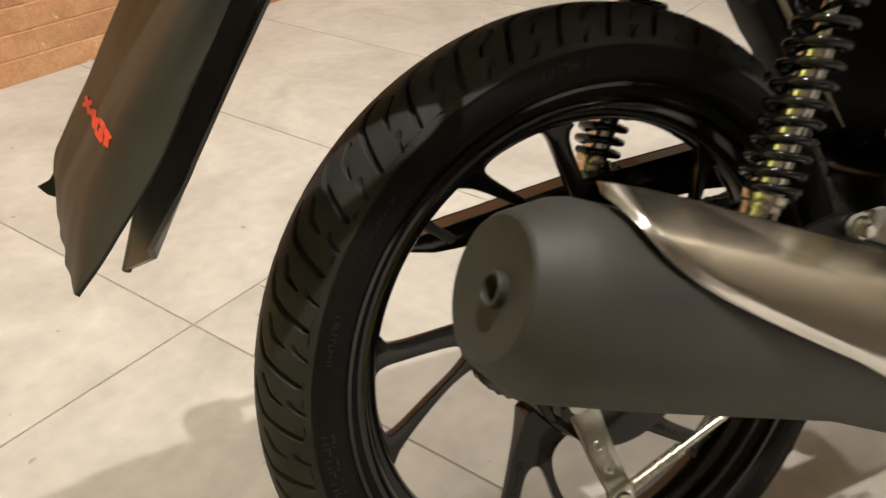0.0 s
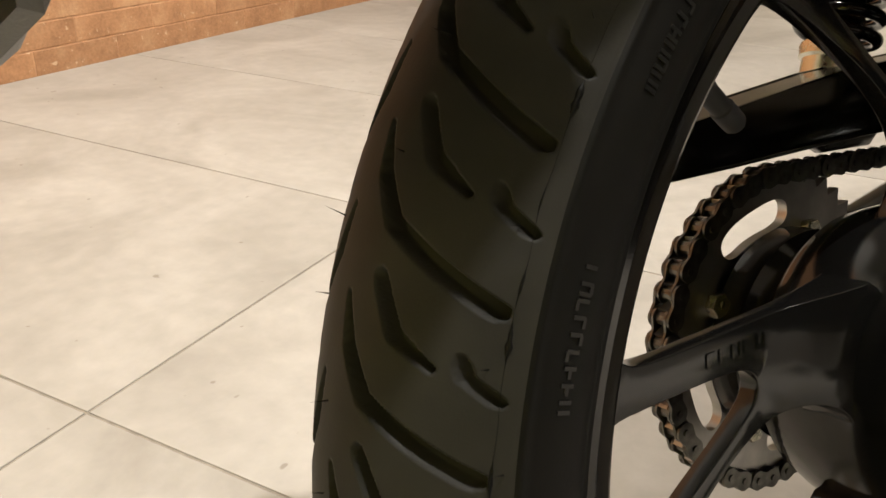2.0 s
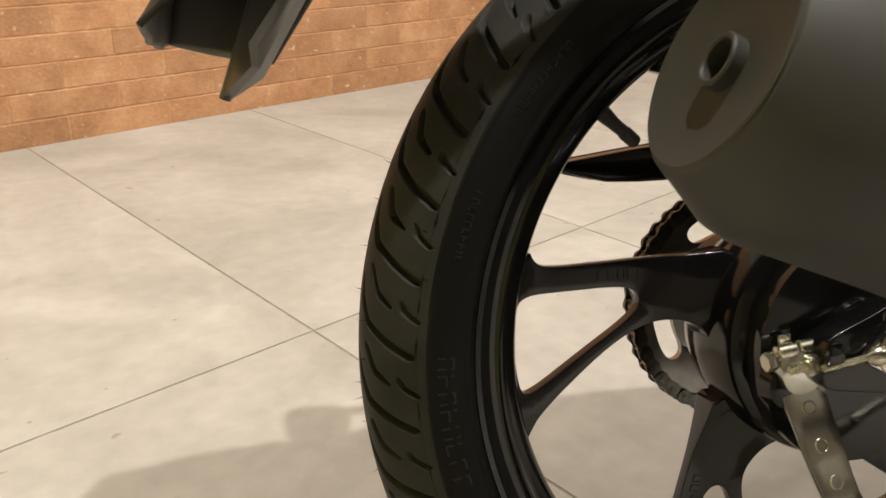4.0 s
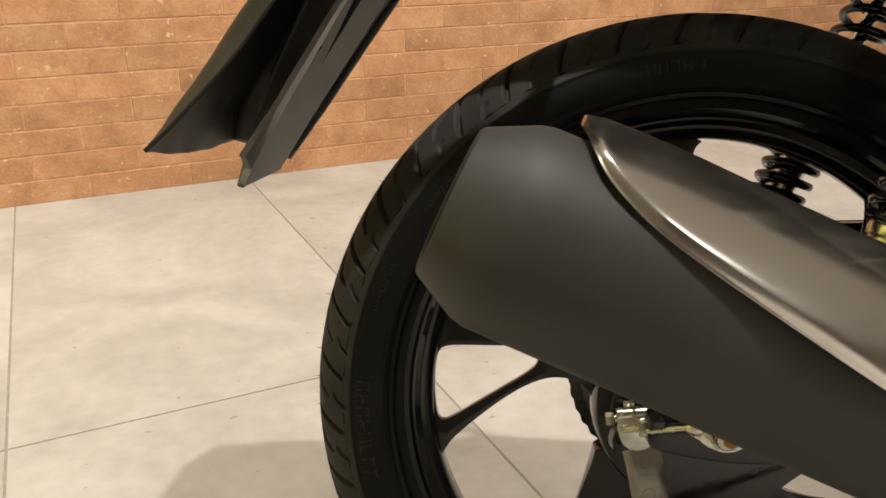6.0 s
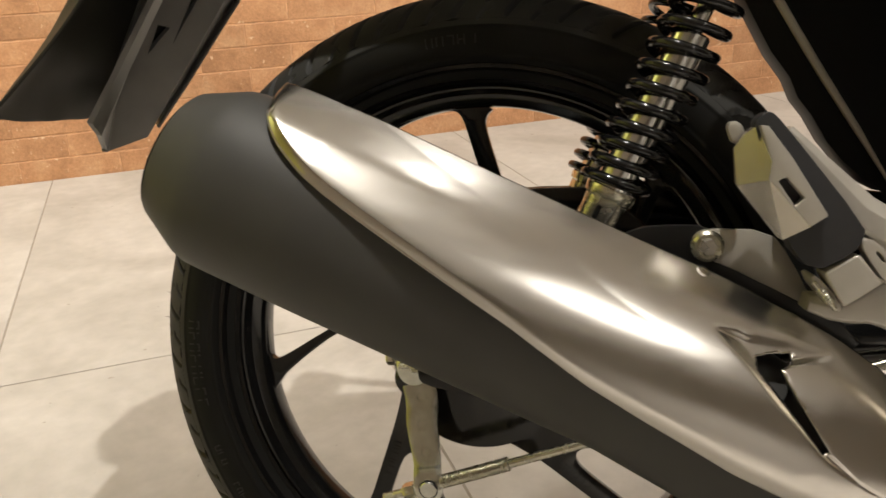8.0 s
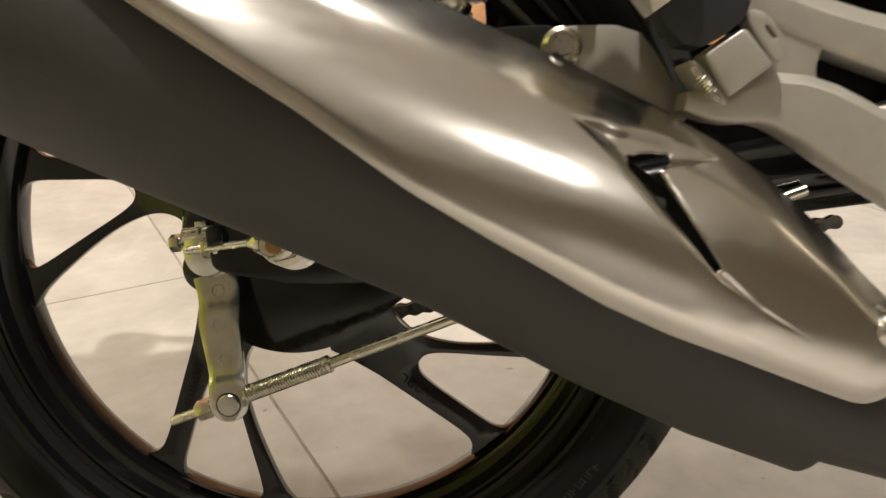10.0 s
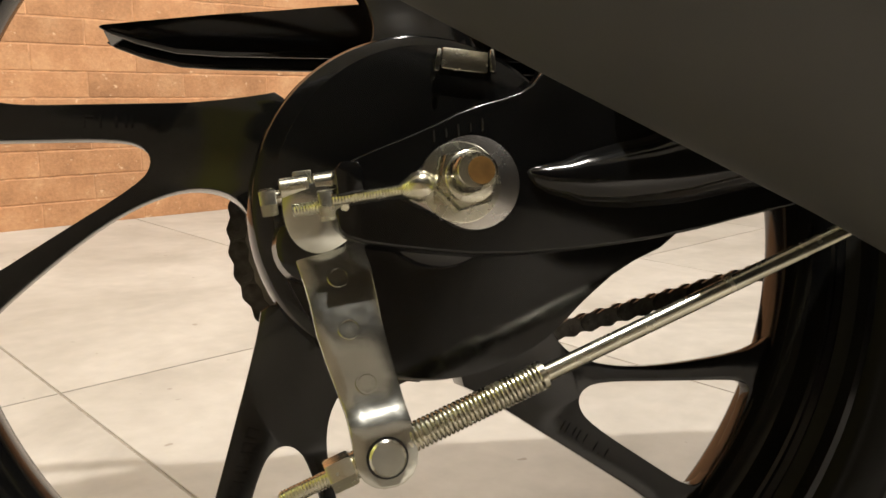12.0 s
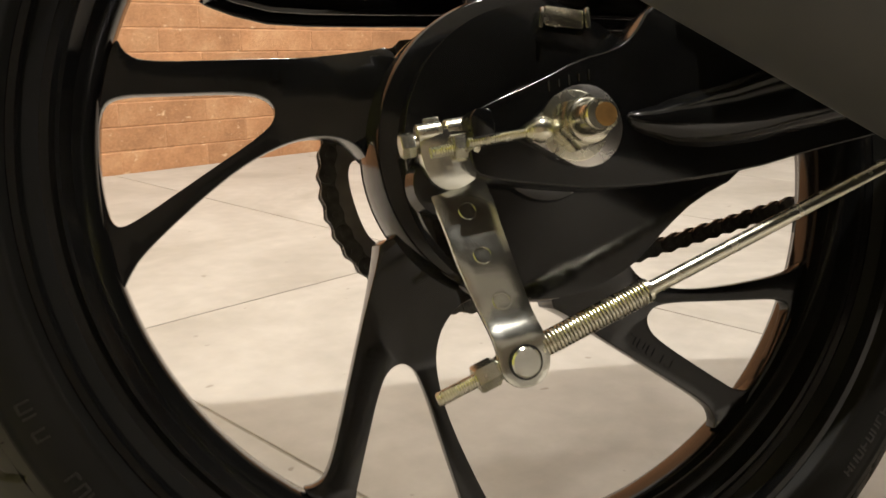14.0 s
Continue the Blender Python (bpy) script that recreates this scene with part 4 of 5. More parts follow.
def smooth_rows(key):
    ds = np.linspace(SHIELD[0][0], SHIELD[-1][0], 320)
    vals = np.array([shield_at(d)[key] for d in ds])
    for _ in range(10):
        vals[1:-1] = 0.25 * vals[:-2] + 0.5 * vals[1:-1] + 0.25 * vals[2:]
    return ds, vals


def in_poly(x, y, poly):
    inside = False
    for (x0, y0), (x1, y1) in zip(poly, poly[1:] + poly[:1]):
        if (y0 > y) != (y1 > y) and x < (x1 - x0) * (y - y0) / (y1 - y0) + x0:
            inside = not inside
    return inside


SLOT = [(0.3839, 0.0524), (0.3932, 0.0575), (0.4030, 0.0612), (0.4050, 0.0585), (0.3992, 0.0519), (0.4198, 0.0372), (0.4412, 0.0229), (0.4385, 0.0200), (0.4092, 0.0357), (0.3868, 0.0468)]
CREASE = [(0.3500, 0.0580), (0.3570, 0.0544), (0.3743, 0.0475), (0.4055, 0.0319), (0.4437, 0.0157), (0.4714, 0.0108), (0.5048, 0.0084)]
PANEL_EDGE = [(0.5048, 0.0090), (0.4640, 0.0150), (0.4412, 0.0226), (0.4198, 0.0369), (0.3990, 0.0517), (0.4142, 0.0610), (0.4284, 0.0680)]
VALLEY_TOP = [(0.4300, 0.0700), (0.4270, 0.0722), (0.3998, 0.0700), (0.3751, 0.0650)]
VALLEY = CREASE + PANEL_EDGE[1:] + VALLEY_TOP


def line_distance(x, y, line):
    best = 9.0
    for (x0, y0), (x1, y1) in zip(line, line[1:]):
        dx, dy = x1 - x0, y1 - y0
        t = min(max(((x - x0) * dx + (y - y0) * dy) / (dx * dx + dy * dy), 0), 1)
        best = min(best, math.hypot(x - x0 - t * dx, y - y0 - t * dy))
    return best


def ease(t):
    t = min(max(t, 0.0), 1.0)
    return t * t * (3 - 2 * t)


def nearest_on(x, y, poly):
    best = (9.0, x, y)
    for (x0, y0), (x1, y1) in zip(poly, poly[1:] + poly[:1]):
        dx, dy = x1 - x0, y1 - y0
        t = min(max(((x - x0) * dx + (y - y0) * dy) / (dx * dx + dy * dy), 0), 1)
        px, py = x0 + t * dx, y0 + t * dy
        best = min(best, (math.hypot(x - px, y - py), px, py))
    return best[1:]


def shield_mesh():
    ds, top = smooth_rows(0)
    _, low = smooth_rows(1)
    _, out = smooth_rows(2)
    across = 104
    blur = np.exp(-0.5 * (np.arange(-27, 28) / 3.2) ** 2)
    blur /= blur.sum()
    bm = bmesh.new()
    grid, flat = [], []
    for i, d in enumerate(ds):
        ns = low[i] + (top[i] - low[i]) * np.linspace(0, 1, across + 1)
        fold = min(0.0570, top[i] - 0.020)
        k = out[i] / 0.068
        # a gently rounded outer flank, a soft crease, then the top flank that folds inwards
        below = 0.068 - 0.025 * (np.minimum(ns, fold) / 0.056) ** 2
        crest = 0.068 - 0.025 * (fold / 0.056) ** 2
        above = crest - (crest - 0.009) * np.clip((ns - fold) / (top[i] - fold), 0, 1) ** 1.1
        us = np.where(ns < fold, below, above) * k
        us = np.convolve(np.concatenate([np.full(27, us[0]) + (us[0] - us[1]) * np.arange(27, 0, -1), us, np.full(27, us[-1]) + (us[-1] - us[-2]) * np.arange(1, 28)]), blur, "valid")
        us -= 0.0030 * np.clip(1 - (ns - low[i]) / 0.012, 0, 1) ** 2
        us += 0.0065 * ease((0.44 - d) / 0.25) * np.clip(1 - (ns - low[i]) / 0.05, 0, 1)
        us -= 0.0130 * max(0.0, 1 - (d - ds[0]) / 0.015) ** 2
        # a narrow rolled lip round the rear end
        us -= 0.0026 * ease((0.30 - d) / 0.12) * np.clip((0.0075 - (ns - low[i])) / 0.006, 0, 1)
        row, frow = [], []
        for n, u in zip(ns, us):
            if in_poly(d, n, VALLEY):
                u -= 0.0046 * ease(line_distance(d, n, VALLEY_TOP[-1:] + CREASE) / 0.0075) * ease(line_distance(d, n, PANEL_EDGE) / 0.0024) * ease(line_distance(d, n, VALLEY_TOP) / 0.010)
            row.append(bm.verts.new(along(d, n, u + inward(d))))
            frow.append((d, n))
        grid.append(row)
        flat.append(frow)
    for i in range(len(ds) - 1):
        for j in range(across):
            c = ((flat[i][j][0] + flat[i + 1][j + 1][0]) / 2, (flat[i][j][1] + flat[i + 1][j + 1][1]) / 2)
            if not in_poly(*c, SLOT):
                bm.faces.new((grid[i][j], grid[i + 1][j], grid[i + 1][j + 1], grid[i][j + 1]))
    # draw the ragged slot border onto its true outline
    for i in range(len(ds)):
        for j in range(across + 1):
            vert, (d, n) = grid[i][j], flat[i][j]
            if vert.is_boundary and 0 < i < len(ds) - 1 and 0 < j < across:
                d2, n2 = nearest_on(d, n, SLOT)
                vert.co += AX * (d2 - d) + AN * (n2 - n)
    loose = [v for v in bm.verts if not v.link_faces]
    bmesh.ops.delete(bm, geom=loose, context="VERTS")
    for _ in range(1):
        rim = [v for v in bm.verts if v.is_boundary]
        bmesh.ops.smooth_vert(bm, verts=rim, factor=0.5, use_axis_x=True, use_axis_y=True, use_axis_z=True)
    bmesh.ops.recalc_face_normals(bm, faces=bm.faces)
    return bm


shield = part("heat_shield", shield_mesh(), MAT_STEEL, silencer, "brushed stainless heat shield with a V-shaped slot", 60)
mod = shield.modifiers.new("thickness", "SOLIDIFY")
mod.thickness, mod.offset = 0.0022, -1.0
SHIELD_TREE = BVHTree.FromPolygons([v.co.copy() for v in shield.data.vertices], [tuple(p.vertices) for p in shield.data.polygons])


def on_shield(p):
    """Nearest place on the shield's outer face, with its outward normal."""
    co, nor, _, _ = SHIELD_TREE.find_nearest(p)
    return co, nor if nor.y < 0.2 else -nor


bolt_at, bolt_ax = on_shield(Vector((0.3220, -0.2075, 0.2822)))
part("bolt_dimple", turned([(-0.004, 0.0125), (-0.0002, 0.0121), (0.0005, 0.0112), (-0.0002, 0.0100), (-0.003, 0.0090)], bolt_at, bolt_ax, 36), MAT_STEEL, shield)
sb = part("shield_bolt", turned([(-0.004, 0.0074), (0.001, 0.0072), (0.0030, 0.0058), (0.0034, 0.0038), (0.0020, 0.0034)], bolt_at, bolt_ax, 32), MAT_ALU, shield, "domed hexagon-socket screw")
part("bolt_socket", turned([(0, 0.0028), (0.0035, 0.0028)], bolt_at, bolt_ax, 6), MAT_ARM, sb)
up_at, up_ax = on_shield(Vector((0.1590, -0.1990, 0.4105)))
part("upper_shield_bolt", turned([(-0.002, 0.0046), (0.0002, 0.0044), (0.0006, 0.0034), (0.0007, 0.002)], up_at, up_ax, 24), MAT_STEEL, shield)
for k in range(9):
    t = k / 8
    co, nor = on_shield(along(0.2030 + 0.0210 * t, 0.0640 + 0.0115 * t, 0.030 - 0.014 * t))
    part("weld_bead", turned([(-0.0004, 0.0007), (0.0002, 0.0005)], co, nor, 8), MAT_ALU, shield)

# silencer hanger and its bolt
HANGER = [(0.085, 0.412), (0.113, 0.428), (0.130, 0.4335), (0.170, 0.4345), (0.205, 0.410), (0.249, 0.380), (0.275, 0.352), (0.230, 0.360), (0.150, 0.395)]
part("silencer_hanger", plate(chaikin(HANGER, 1), [], -0.1495, -0.1435, 0.0012), MAT_SATIN, motorcycle, "black steel silencer hanger", 40)

# --- twin shock absorbers ---
def progressive(a, b, radius, wire, turns, tight, steps=28, segs=12):
    """A coil whose first turns lie closer together than the rest."""
    a, b = Vector(a), Vector(b)
    axis, side, up = basis(b - a)
    pts = []
    total = int(turns * steps)
    for i in range(total + 1):
        t = i / total
        rise = t * (1 - tight) + tight * t * t
        ang = 2 * math.pi * turns * t
        pts.append(a + (b - a) * rise + radius * (math.cos(ang) * side + math.sin(ang) * up))
    return tube(pts, wire, segs)


def shock(base, top, label):
    base, top = Vector(base), Vector(top)
    ax = (top - base).normalized()
    tubeob = part("shock_absorber", turned([(0.020, 0.0105), (0.022, 0.0138), (0.150, 0.0138), (0.1515, 0.0125), (0.152, 0.0065), (0.26, 0.0060)], base, ax, 32), MAT_CHROME, motorcycle, label)
    part("lower_mount", turned([(0.000, 0.0125), (0.002, 0.0148), (0.022, 0.0156), (0.0235, 0.0176), (0.029, 0.0186), (0.0315, 0.0180), (0.032, 0.0120)], base, ax, 32), MAT_ZINC, tubeob, "zinc lower shock mount")
    # a solid black block stands for the shaded slot in the mount
    part("mount_slot_shade", box((0.004, 0.003, 0.014), 0.0012, Matrix.Translation(base + ax * 0.012 + Vector((-0.003, -0.0146, 0))) @ pose(0, 0, 0, 0, 24, 0)), MAT_RUBBER, tubeob)
    part("lower_eye", turned([(-0.015, 0.0125), (0.015, 0.0125)], base + ax * -0.006, (0, 1, 0), 24), MAT_SATIN, tubeob)
    part("coil_spring", progressive(base + ax * 0.034, base + ax * 0.245, 0.0222, 0.0039, 13.3, 0.22), MAT_BLACK, tubeob, "glossy black coil spring")
    part("upper_cap", turned([(0.246, 0.0150), (0.248, 0.0255), (0.272, 0.0255), (0.285, 0.0150)], base, ax, 28), MAT_SATIN, tubeob)
    return tubeob


shock((0.0900, -0.120, 0.428), (0.1830, -0.120, 0.6300), "twin-shock rear damper with black coil spring")
shock((0.0730, 0.098, 0.428), (0.1660, 0.098, 0.6300), "twin-shock rear damper with black coil spring")
part("shock_lug", plate(chaikin([(0.06, 0.395), (0.075, 0.44), (0.094, 0.445), (0.12, 0.44), (0.16, 0.39)], 1), [], -0.104, -0.090, 0.002), MAT_BLACK, swing)
part("shock_lug", plate(chaikin([(0.06, 0.395), (0.075, 0.44), (0.094, 0.445), (0.12, 0.44), (0.16, 0.39)], 1), [], 0.104, 0.112, 0.002), MAT_BLACK, swing)

# --- passenger footrest hanger and folding peg ---
def bar(rows, y0, y1, chamfer=0.004):
    """A cast arm in the x, z plane: rows of (x, z, half width), chamfered along its edges."""
    bm = bmesh.new()
    rings = []
    n = len(rows)
    for i, (x, z, w) in enumerate(rows):
        a, b = rows[max(i - 1, 0)], rows[min(i + 1, n - 1)]
        t = Vector((b[0] - a[0], 0, b[1] - a[1])).normalized()
        s = Vector((-t.z, 0, t.x))
        c = min(chamfer, w * 0.6)
        sec = [(-w, y1), (-w, y0 + c * 0.4), (-w + c * 0.5, y0), (w - c * 1.3, y0), (w, y0 + c), (w, y1)]
        rings.append([bm.verts.new(Vector((x, y, z)) + s * q) for q, y in sec])
    for a, b in zip(rings, rings[1:]):
        for k in range(6):
            bm.faces.new((a[k], a[(k + 1) % 6], b[(k + 1) % 6], b[k]))
    bm.faces.new(rings[0][::-1])
    bm.faces.new(rings[-1])
    bmesh.ops.recalc_face_normals(bm, faces=bm.faces)
    return soften(bm, 0.0007, 2, 20)


hanger = part("footrest_hanger", bar(chaikin([(0.2240, 0.3915, 0.005), (0.2420, 0.3870, 0.0075), (0.2630, 0.3930, 0.0125), (0.2850, 0.3880, 0.0165), (0.3120, 0.3720, 0.0185), (0.3520, 0.3485, 0.0195), (0.3970, 0.3260, 0.0205), (0.4900, 0.2780, 0.022)], 1, False), -0.192, -0.168, 0.0042), MAT_SILVER, motorcycle, "silver cast aluminium footrest hanger", 20)
part("upper_arm", bar(chaikin([(0.2060, 0.4985, 0.0035), (0.2340, 0.4690, 0.0080), (0.2590, 0.4430, 0.0115), (0.2980, 0.4275, 0.0125), (0.3460, 0.4130, 0.0150), (0.3900, 0.3985, 0.0155), (0.4900, 0.3660, 0.018)], 1, False), -0.188, -0.164, 0.0065), MAT_SILVER, hanger, "", 18)
part("hanger_web", plate(chaikin([(0.2405, 0.3895), (0.2620, 0.4060), (0.2560, 0.4380), (0.2700, 0.4450), (0.2980, 0.4280), (0.2890, 0.4110), (0.2905, 0.3984), (0.2830, 0.3760), (0.2644, 0.3815), (0.2402, 0.3836)], 1), [], -0.1862, -0.166, 0.0018, 2), MAT_SILVER, hanger, "", 30)
part("strut", bar(chaikin([(0.3150, 0.3800, 0.0060), (0.3420, 0.3900, 0.0055), (0.3900, 0.3920, 0.0080)], 1, False), -0.184, -0.166, 0.0024), MAT_SILVER, hanger, "", 18)
part("backing", plate(chaikin([(0.275, 0.430), (0.345, 0.410), (0.46, 0.38), (0.46, 0.30), (0.345, 0.350), (0.275, 0.385)], 1), [], -0.160, -0.150, 0.001), MAT_RUBBER, hanger)
part("mount_plate", plate(chaikin([(0.1555, 0.4215), (0.158, 0.4290), (0.165, 0.4330), (0.205, 0.4330), (0.2190, 0.4160), (0.2380, 0.3800), (0.2200, 0.3895), (0.174, 0.4105), (0.159, 0.4135)], 1), [], -0.1575, -0.1510, 0.0012), MAT_SILVER, hanger)
bb = Vector((0.1660, -0.1575, 0.4215))
mb = part("mounting_bolt", turned([(0, 0.0108), (0.0018, 0.0108), (0.0022, 0.0100), (0.0040, 0.0080)], bb, (0, -1, 0), 32), MAT_ZINC, hanger, "flanged hexagon bolt")
part("bolt_head", hexnut(bb + Vector((0, -0.0030, 0)), (0, -1, 0), 0.0104, 0.0075, 0.2), MAT_ALU, mb)
PEG = [(0.1838, 0.5010), (0.1852, 0.5055), (0.1915, 0.5096), (0.1994, 0.5025), (0.2494, 0.4416), (0.2487, 0.4334), (0.2440, 0.4252), (0.2221, 0.4125), (0.2052, 0.4311), (0.2085, 0.4410), (0.1960, 0.4640), (0.1900, 0.4800)]
peg = part("footpeg", plate(chaikin(PEG, 1), [], -0.204, -0.184, 0.003, 3), MAT_GREYRUB, hanger, "folded passenger footpeg with dark rubber")
PEGS = [(0.1853, 0.5004), (0.1900, 0.4998), (0.2040, 0.4820), (0.2265, 0.4480), (0.2169, 0.4412), (0.1919, 0.4682), (0.1927, 0.4793)]
core = part("peg_plate", plate(refine(PEGS, 0.006), [[(0.1970, 0.4680), (0.2017, 0.4700), (0.2125, 0.4580), (0.2075, 0.4530)]], -0.2125, -0.2030, 0.0012, 2), MAT_SILVER, peg, "silver peg plate with a slot")


def wedge(front, back_y):
    """A facet: its front corners, closed to a flat back."""
    bm = bmesh.new()
    for x, y, z in front:
        bm.verts.new((x, y, z))
        bm.verts.new((x, back_y, z))
    bmesh.ops.convex_hull(bm, input=bm.verts)
    return bm


part("end_facet", wedge([(0.1853, -0.2010, 0.5004), (0.1929, -0.2122, 0.4793), (0.1921, -0.2117, 0.4682), (0.1771, -0.1919, 0.4639), (0.1748, -0.1877, 0.4866), (0.1792, -0.1931, 0.4946)], -0.183), MAT_PEG, core, "", 10)
part("lower_facet", wedge([(0.1921, -0.2122, 0.4682), (0.2170, -0.2122, 0.4412), (0.2038, -0.2020, 0.4318), (0.1775, -0.1925, 0.4637)], -0.185), MAT_PEG, core, "", 10)
part("peg_tab", plate(chaikin([(0.1700, 0.5030), (0.1790, 0.5035), (0.1830, 0.4950), (0.1760, 0.4870)], 1), [], -0.180, -0.170, 0.0015), MAT_SILVER, peg)
part("peg_root", plate([(0.2282, 0.4126), (0.2450, 0.4240), (0.2475, 0.4250), (0.2620, 0.4075), (0.2411, 0.3918)], [], -0.2035, -0.180, 0.0022, 3), MAT_SILVER, peg)
part("clevis", plate(chaikin([(0.2472, 0.4320), (0.2540, 0.4345), (0.2637, 0.4268), (0.2700, 0.4133), (0.2644, 0.4081), (0.2590, 0.4140)], 1), [chaikin([(0.2570, 0.4262), (0.2592, 0.4265), (0.2640, 0.4200), (0.2618, 0.4198)], 1)], -0.2000, -0.186, 0.0008), MAT_SILVER, hanger)
part("clevis", plate(chaikin([(0.2205, 0.4085), (0.2255, 0.4115), (0.2435, 0.3912), (0.2385, 0.3870)], 1), [], -0.1985, -0.172, 0.0014), MAT_SILVER, hanger)
part("hinge_pin", tube([(0.2235, -0.2000, 0.4065), (0.2265, -0.2003, 0.4030), (0.2370, -0.2003, 0.3905)], 0.0017, 12), MAT_ZINC, hanger)
part("peg_spring", helix((0.2270, -0.2000, 0.4022), (0.2335, -0.2000, 0.3945), 0.0026, 0.0006, 6), MAT_ZINC, hanger)
part("brake_switch_spring", helix((0.318, -0.135, 0.4050), (0.342, -0.135, 0.4030), 0.0032, 0.0007, 10), MAT_ARM, hanger)
# brake pedal pivot and side stand details beside the hanger
part("pedal_stop", plate([(0.3549, 0.3235), (0.3724, 0.3150), (0.3891, 0.3071), (0.3800, 0.2990), (0.3749, 0.2950), (0.3647, 0.3050), (0.3545, 0.3136)], [], -0.158, -0.138, 0.0016), MAT_ARM, hanger)
part("stop_rubber", turned([(0, 0.0050), (0.008, 0.0046), (0.011, 0.0035)], (0.3765, -0.147, 0.2975), (0.55, 0, -0.8), 16), MAT_RUBBER, hanger)
part("wire_clip", tube(chaikin([(0.388, -0.15, 0.302), (0.398, -0.15, 0.292), (0.400, -0.15, 0.282), (0.394, -0.15, 0.276), (0.384, -0.15, 0.279)], 2, False), 0.0013, 8), MAT_SATIN, hanger)

# --- inner rear mudguard and side panel (front of the wheel) ---
SIDE = [(0.190, 0.640), (0.2060, 0.610), (0.2300, 0.567), (0.2464, 0.5452), (0.2540, 0.5282), (0.2658, 0.5138), (0.2779, 0.4938), (0.2927, 0.4765), (0.3132, 0.4591), (0.3277, 0.4518), (0.3340, 0.4530), (0.3400, 0.4400), (0.40, 0.40), (0.47, 0.38), (0.52, 0.42), (0.52, 0.72), (0.30, 0.74), (0.18, 0.70)]
part("inner_mudguard", plate(refine(SIDE, 0.012), [], 0.012, 0.050, 0.002, 2), MAT_RUBBER, motorcycle, "black plastic inner mudguard", 40)
part("mudguard_edge", tube([(0.222, 0.006, 0.624), (0.2570, 0.006, 0.568), (0.2726, 0.006, 0.5437), (0.3000, 0.006, 0.5030), (0.3306, 0.006, 0.4555)], [0.0036, 0.0036, 0.0034, 0.0029, 0.001], 10), MAT_STRIPE, motorcycle, "beige rubber edging of the mudguard")
COVER = [(0.230, 0.720), (0.265, 0.640), (0.3250, 0.5560), (0.3524, 0.5276), (0.3941, 0.4825), (0.4187, 0.4563), (0.450, 0.432), (0.60, 0.42), (0.60, 0.74)]
cover = part("side_cover", plate(refine(COVER, 0.012), [], -0.112, -0.100, 0.003, 3), MAT_COVER, motorcycle, "dark grey plastic side cover", 40)
part("cover_rib", tube([(0.3918, -0.113, 0.5173), (0.4024, -0.113, 0.4902), (0.4126, -0.113, 0.4600)], 0.0012, 8), MAT_COVER, cover)
part("air_box", plate(chaikin([(0.345, 0.74), (0.360, 0.560), (0.42, 0.47), (0.46, 0.43), (0.60, 0.42), (0.60, 0.74)], 1), [], -0.095, -0.030, 0.006, 2), MAT_PLASTIC, motorcycle, "black plastic air box behind the side cover", 40)
part("frame_plate", plate(chaikin([(0.320, 0.365), (0.325, 0.432), (0.50, 0.432), (0.50, 0.330), (0.36, 0.335)], 1), [], -0.055, 0.055, 0.006, 2), MAT_SATIN, motorcycle, "black steel frame plate at the swing arm pivot", 40)

# --- tail, unseen: seat, tail cowl and turn signal, shaped to shade floor and tread ---
def tail_mesh():
    rows = [(-0.400, 0.035, 0.770, 0.795), (-0.380, 0.066, 0.765, 0.812), (-0.30, 0.083, 0.745, 0.820), (-0.19, 0.088, 0.728, 0.820), (-0.11, 0.112, 0.715, 0.820), (0.10, 0.116, 0.690, 0.800), (0.30, 0.100, 0.680, 0.790), (0.50, 0.068, 0.670, 0.780), (0.66, 0.060, 0.670, 0.770)]
    verts = []
    for x, w, z0, z1 in rows:
        for k in range(20):
            a = 2 * math.pi * k / 20
            c, s = math.cos(a), math.sin(a)
            verts.append((x, w * math.copysign(abs(c) ** 0.6, c), (z0 + z1) / 2 + (z1 - z0) / 2 * math.copysign(abs(s) ** 0.6, s)))
    n = len(rows)
    faces = grid_faces(n, 20, False, True) + [tuple(range(20))[::-1], tuple(range((n - 1) * 20, n * 20))]
    return verts, faces


v, f = tail_mesh()
link_mesh("seat", v, f, MAT_PLASTIC, motorcycle, "black dual seat above the wheel", 40)
for side in (-1, 1):
    st = part("turn_signal", tube([(-0.100, 0.085 * side, 0.755), (-0.108, 0.122 * side, 0.757), (-0.125, 0.136 * side, 0.758), (-0.190, 0.138 * side, 0.759)], 0.007, 12), MAT_PLASTIC, motorcycle, "black stalk turn signal")
    part("signal_lens", turned([(-0.026, 0.012), (-0.018, 0.024), (0.015, 0.026), (0.028, 0.018), (0.032, 0.008)], (-0.216, 0.127 * side, 0.757), (-1, 0, 0), 24), MAT_LENS, st)

# --- rear mudguard tail and plate flap ---
RIDGE = [(-0.3760, -0.001, 0.4755), (-0.3490, -0.0210, 0.5450), (-0.3220, -0.0245, 0.6000), (-0.2980, -0.0260, 0.6500), (-0.2520, -0.0280, 0.7450)]
NEAR = [(-0.3530, -0.0470, 0.4945), (-0.3180, -0.0530, 0.5450), (-0.2820, -0.0580, 0.6000), (-0.2480, -0.0620, 0.6500), (-0.1850, -0.0700, 0.7450)]
FAR = [(x + 0.003, -y, z) for x, y, z in NEAR]


def rail(points, t):
    t = t * (len(points) - 1)
    k = min(max(int(t), 0), len(points) - 2)
    return Vector(points[k]).lerp(Vector(points[k + 1]), t - k)


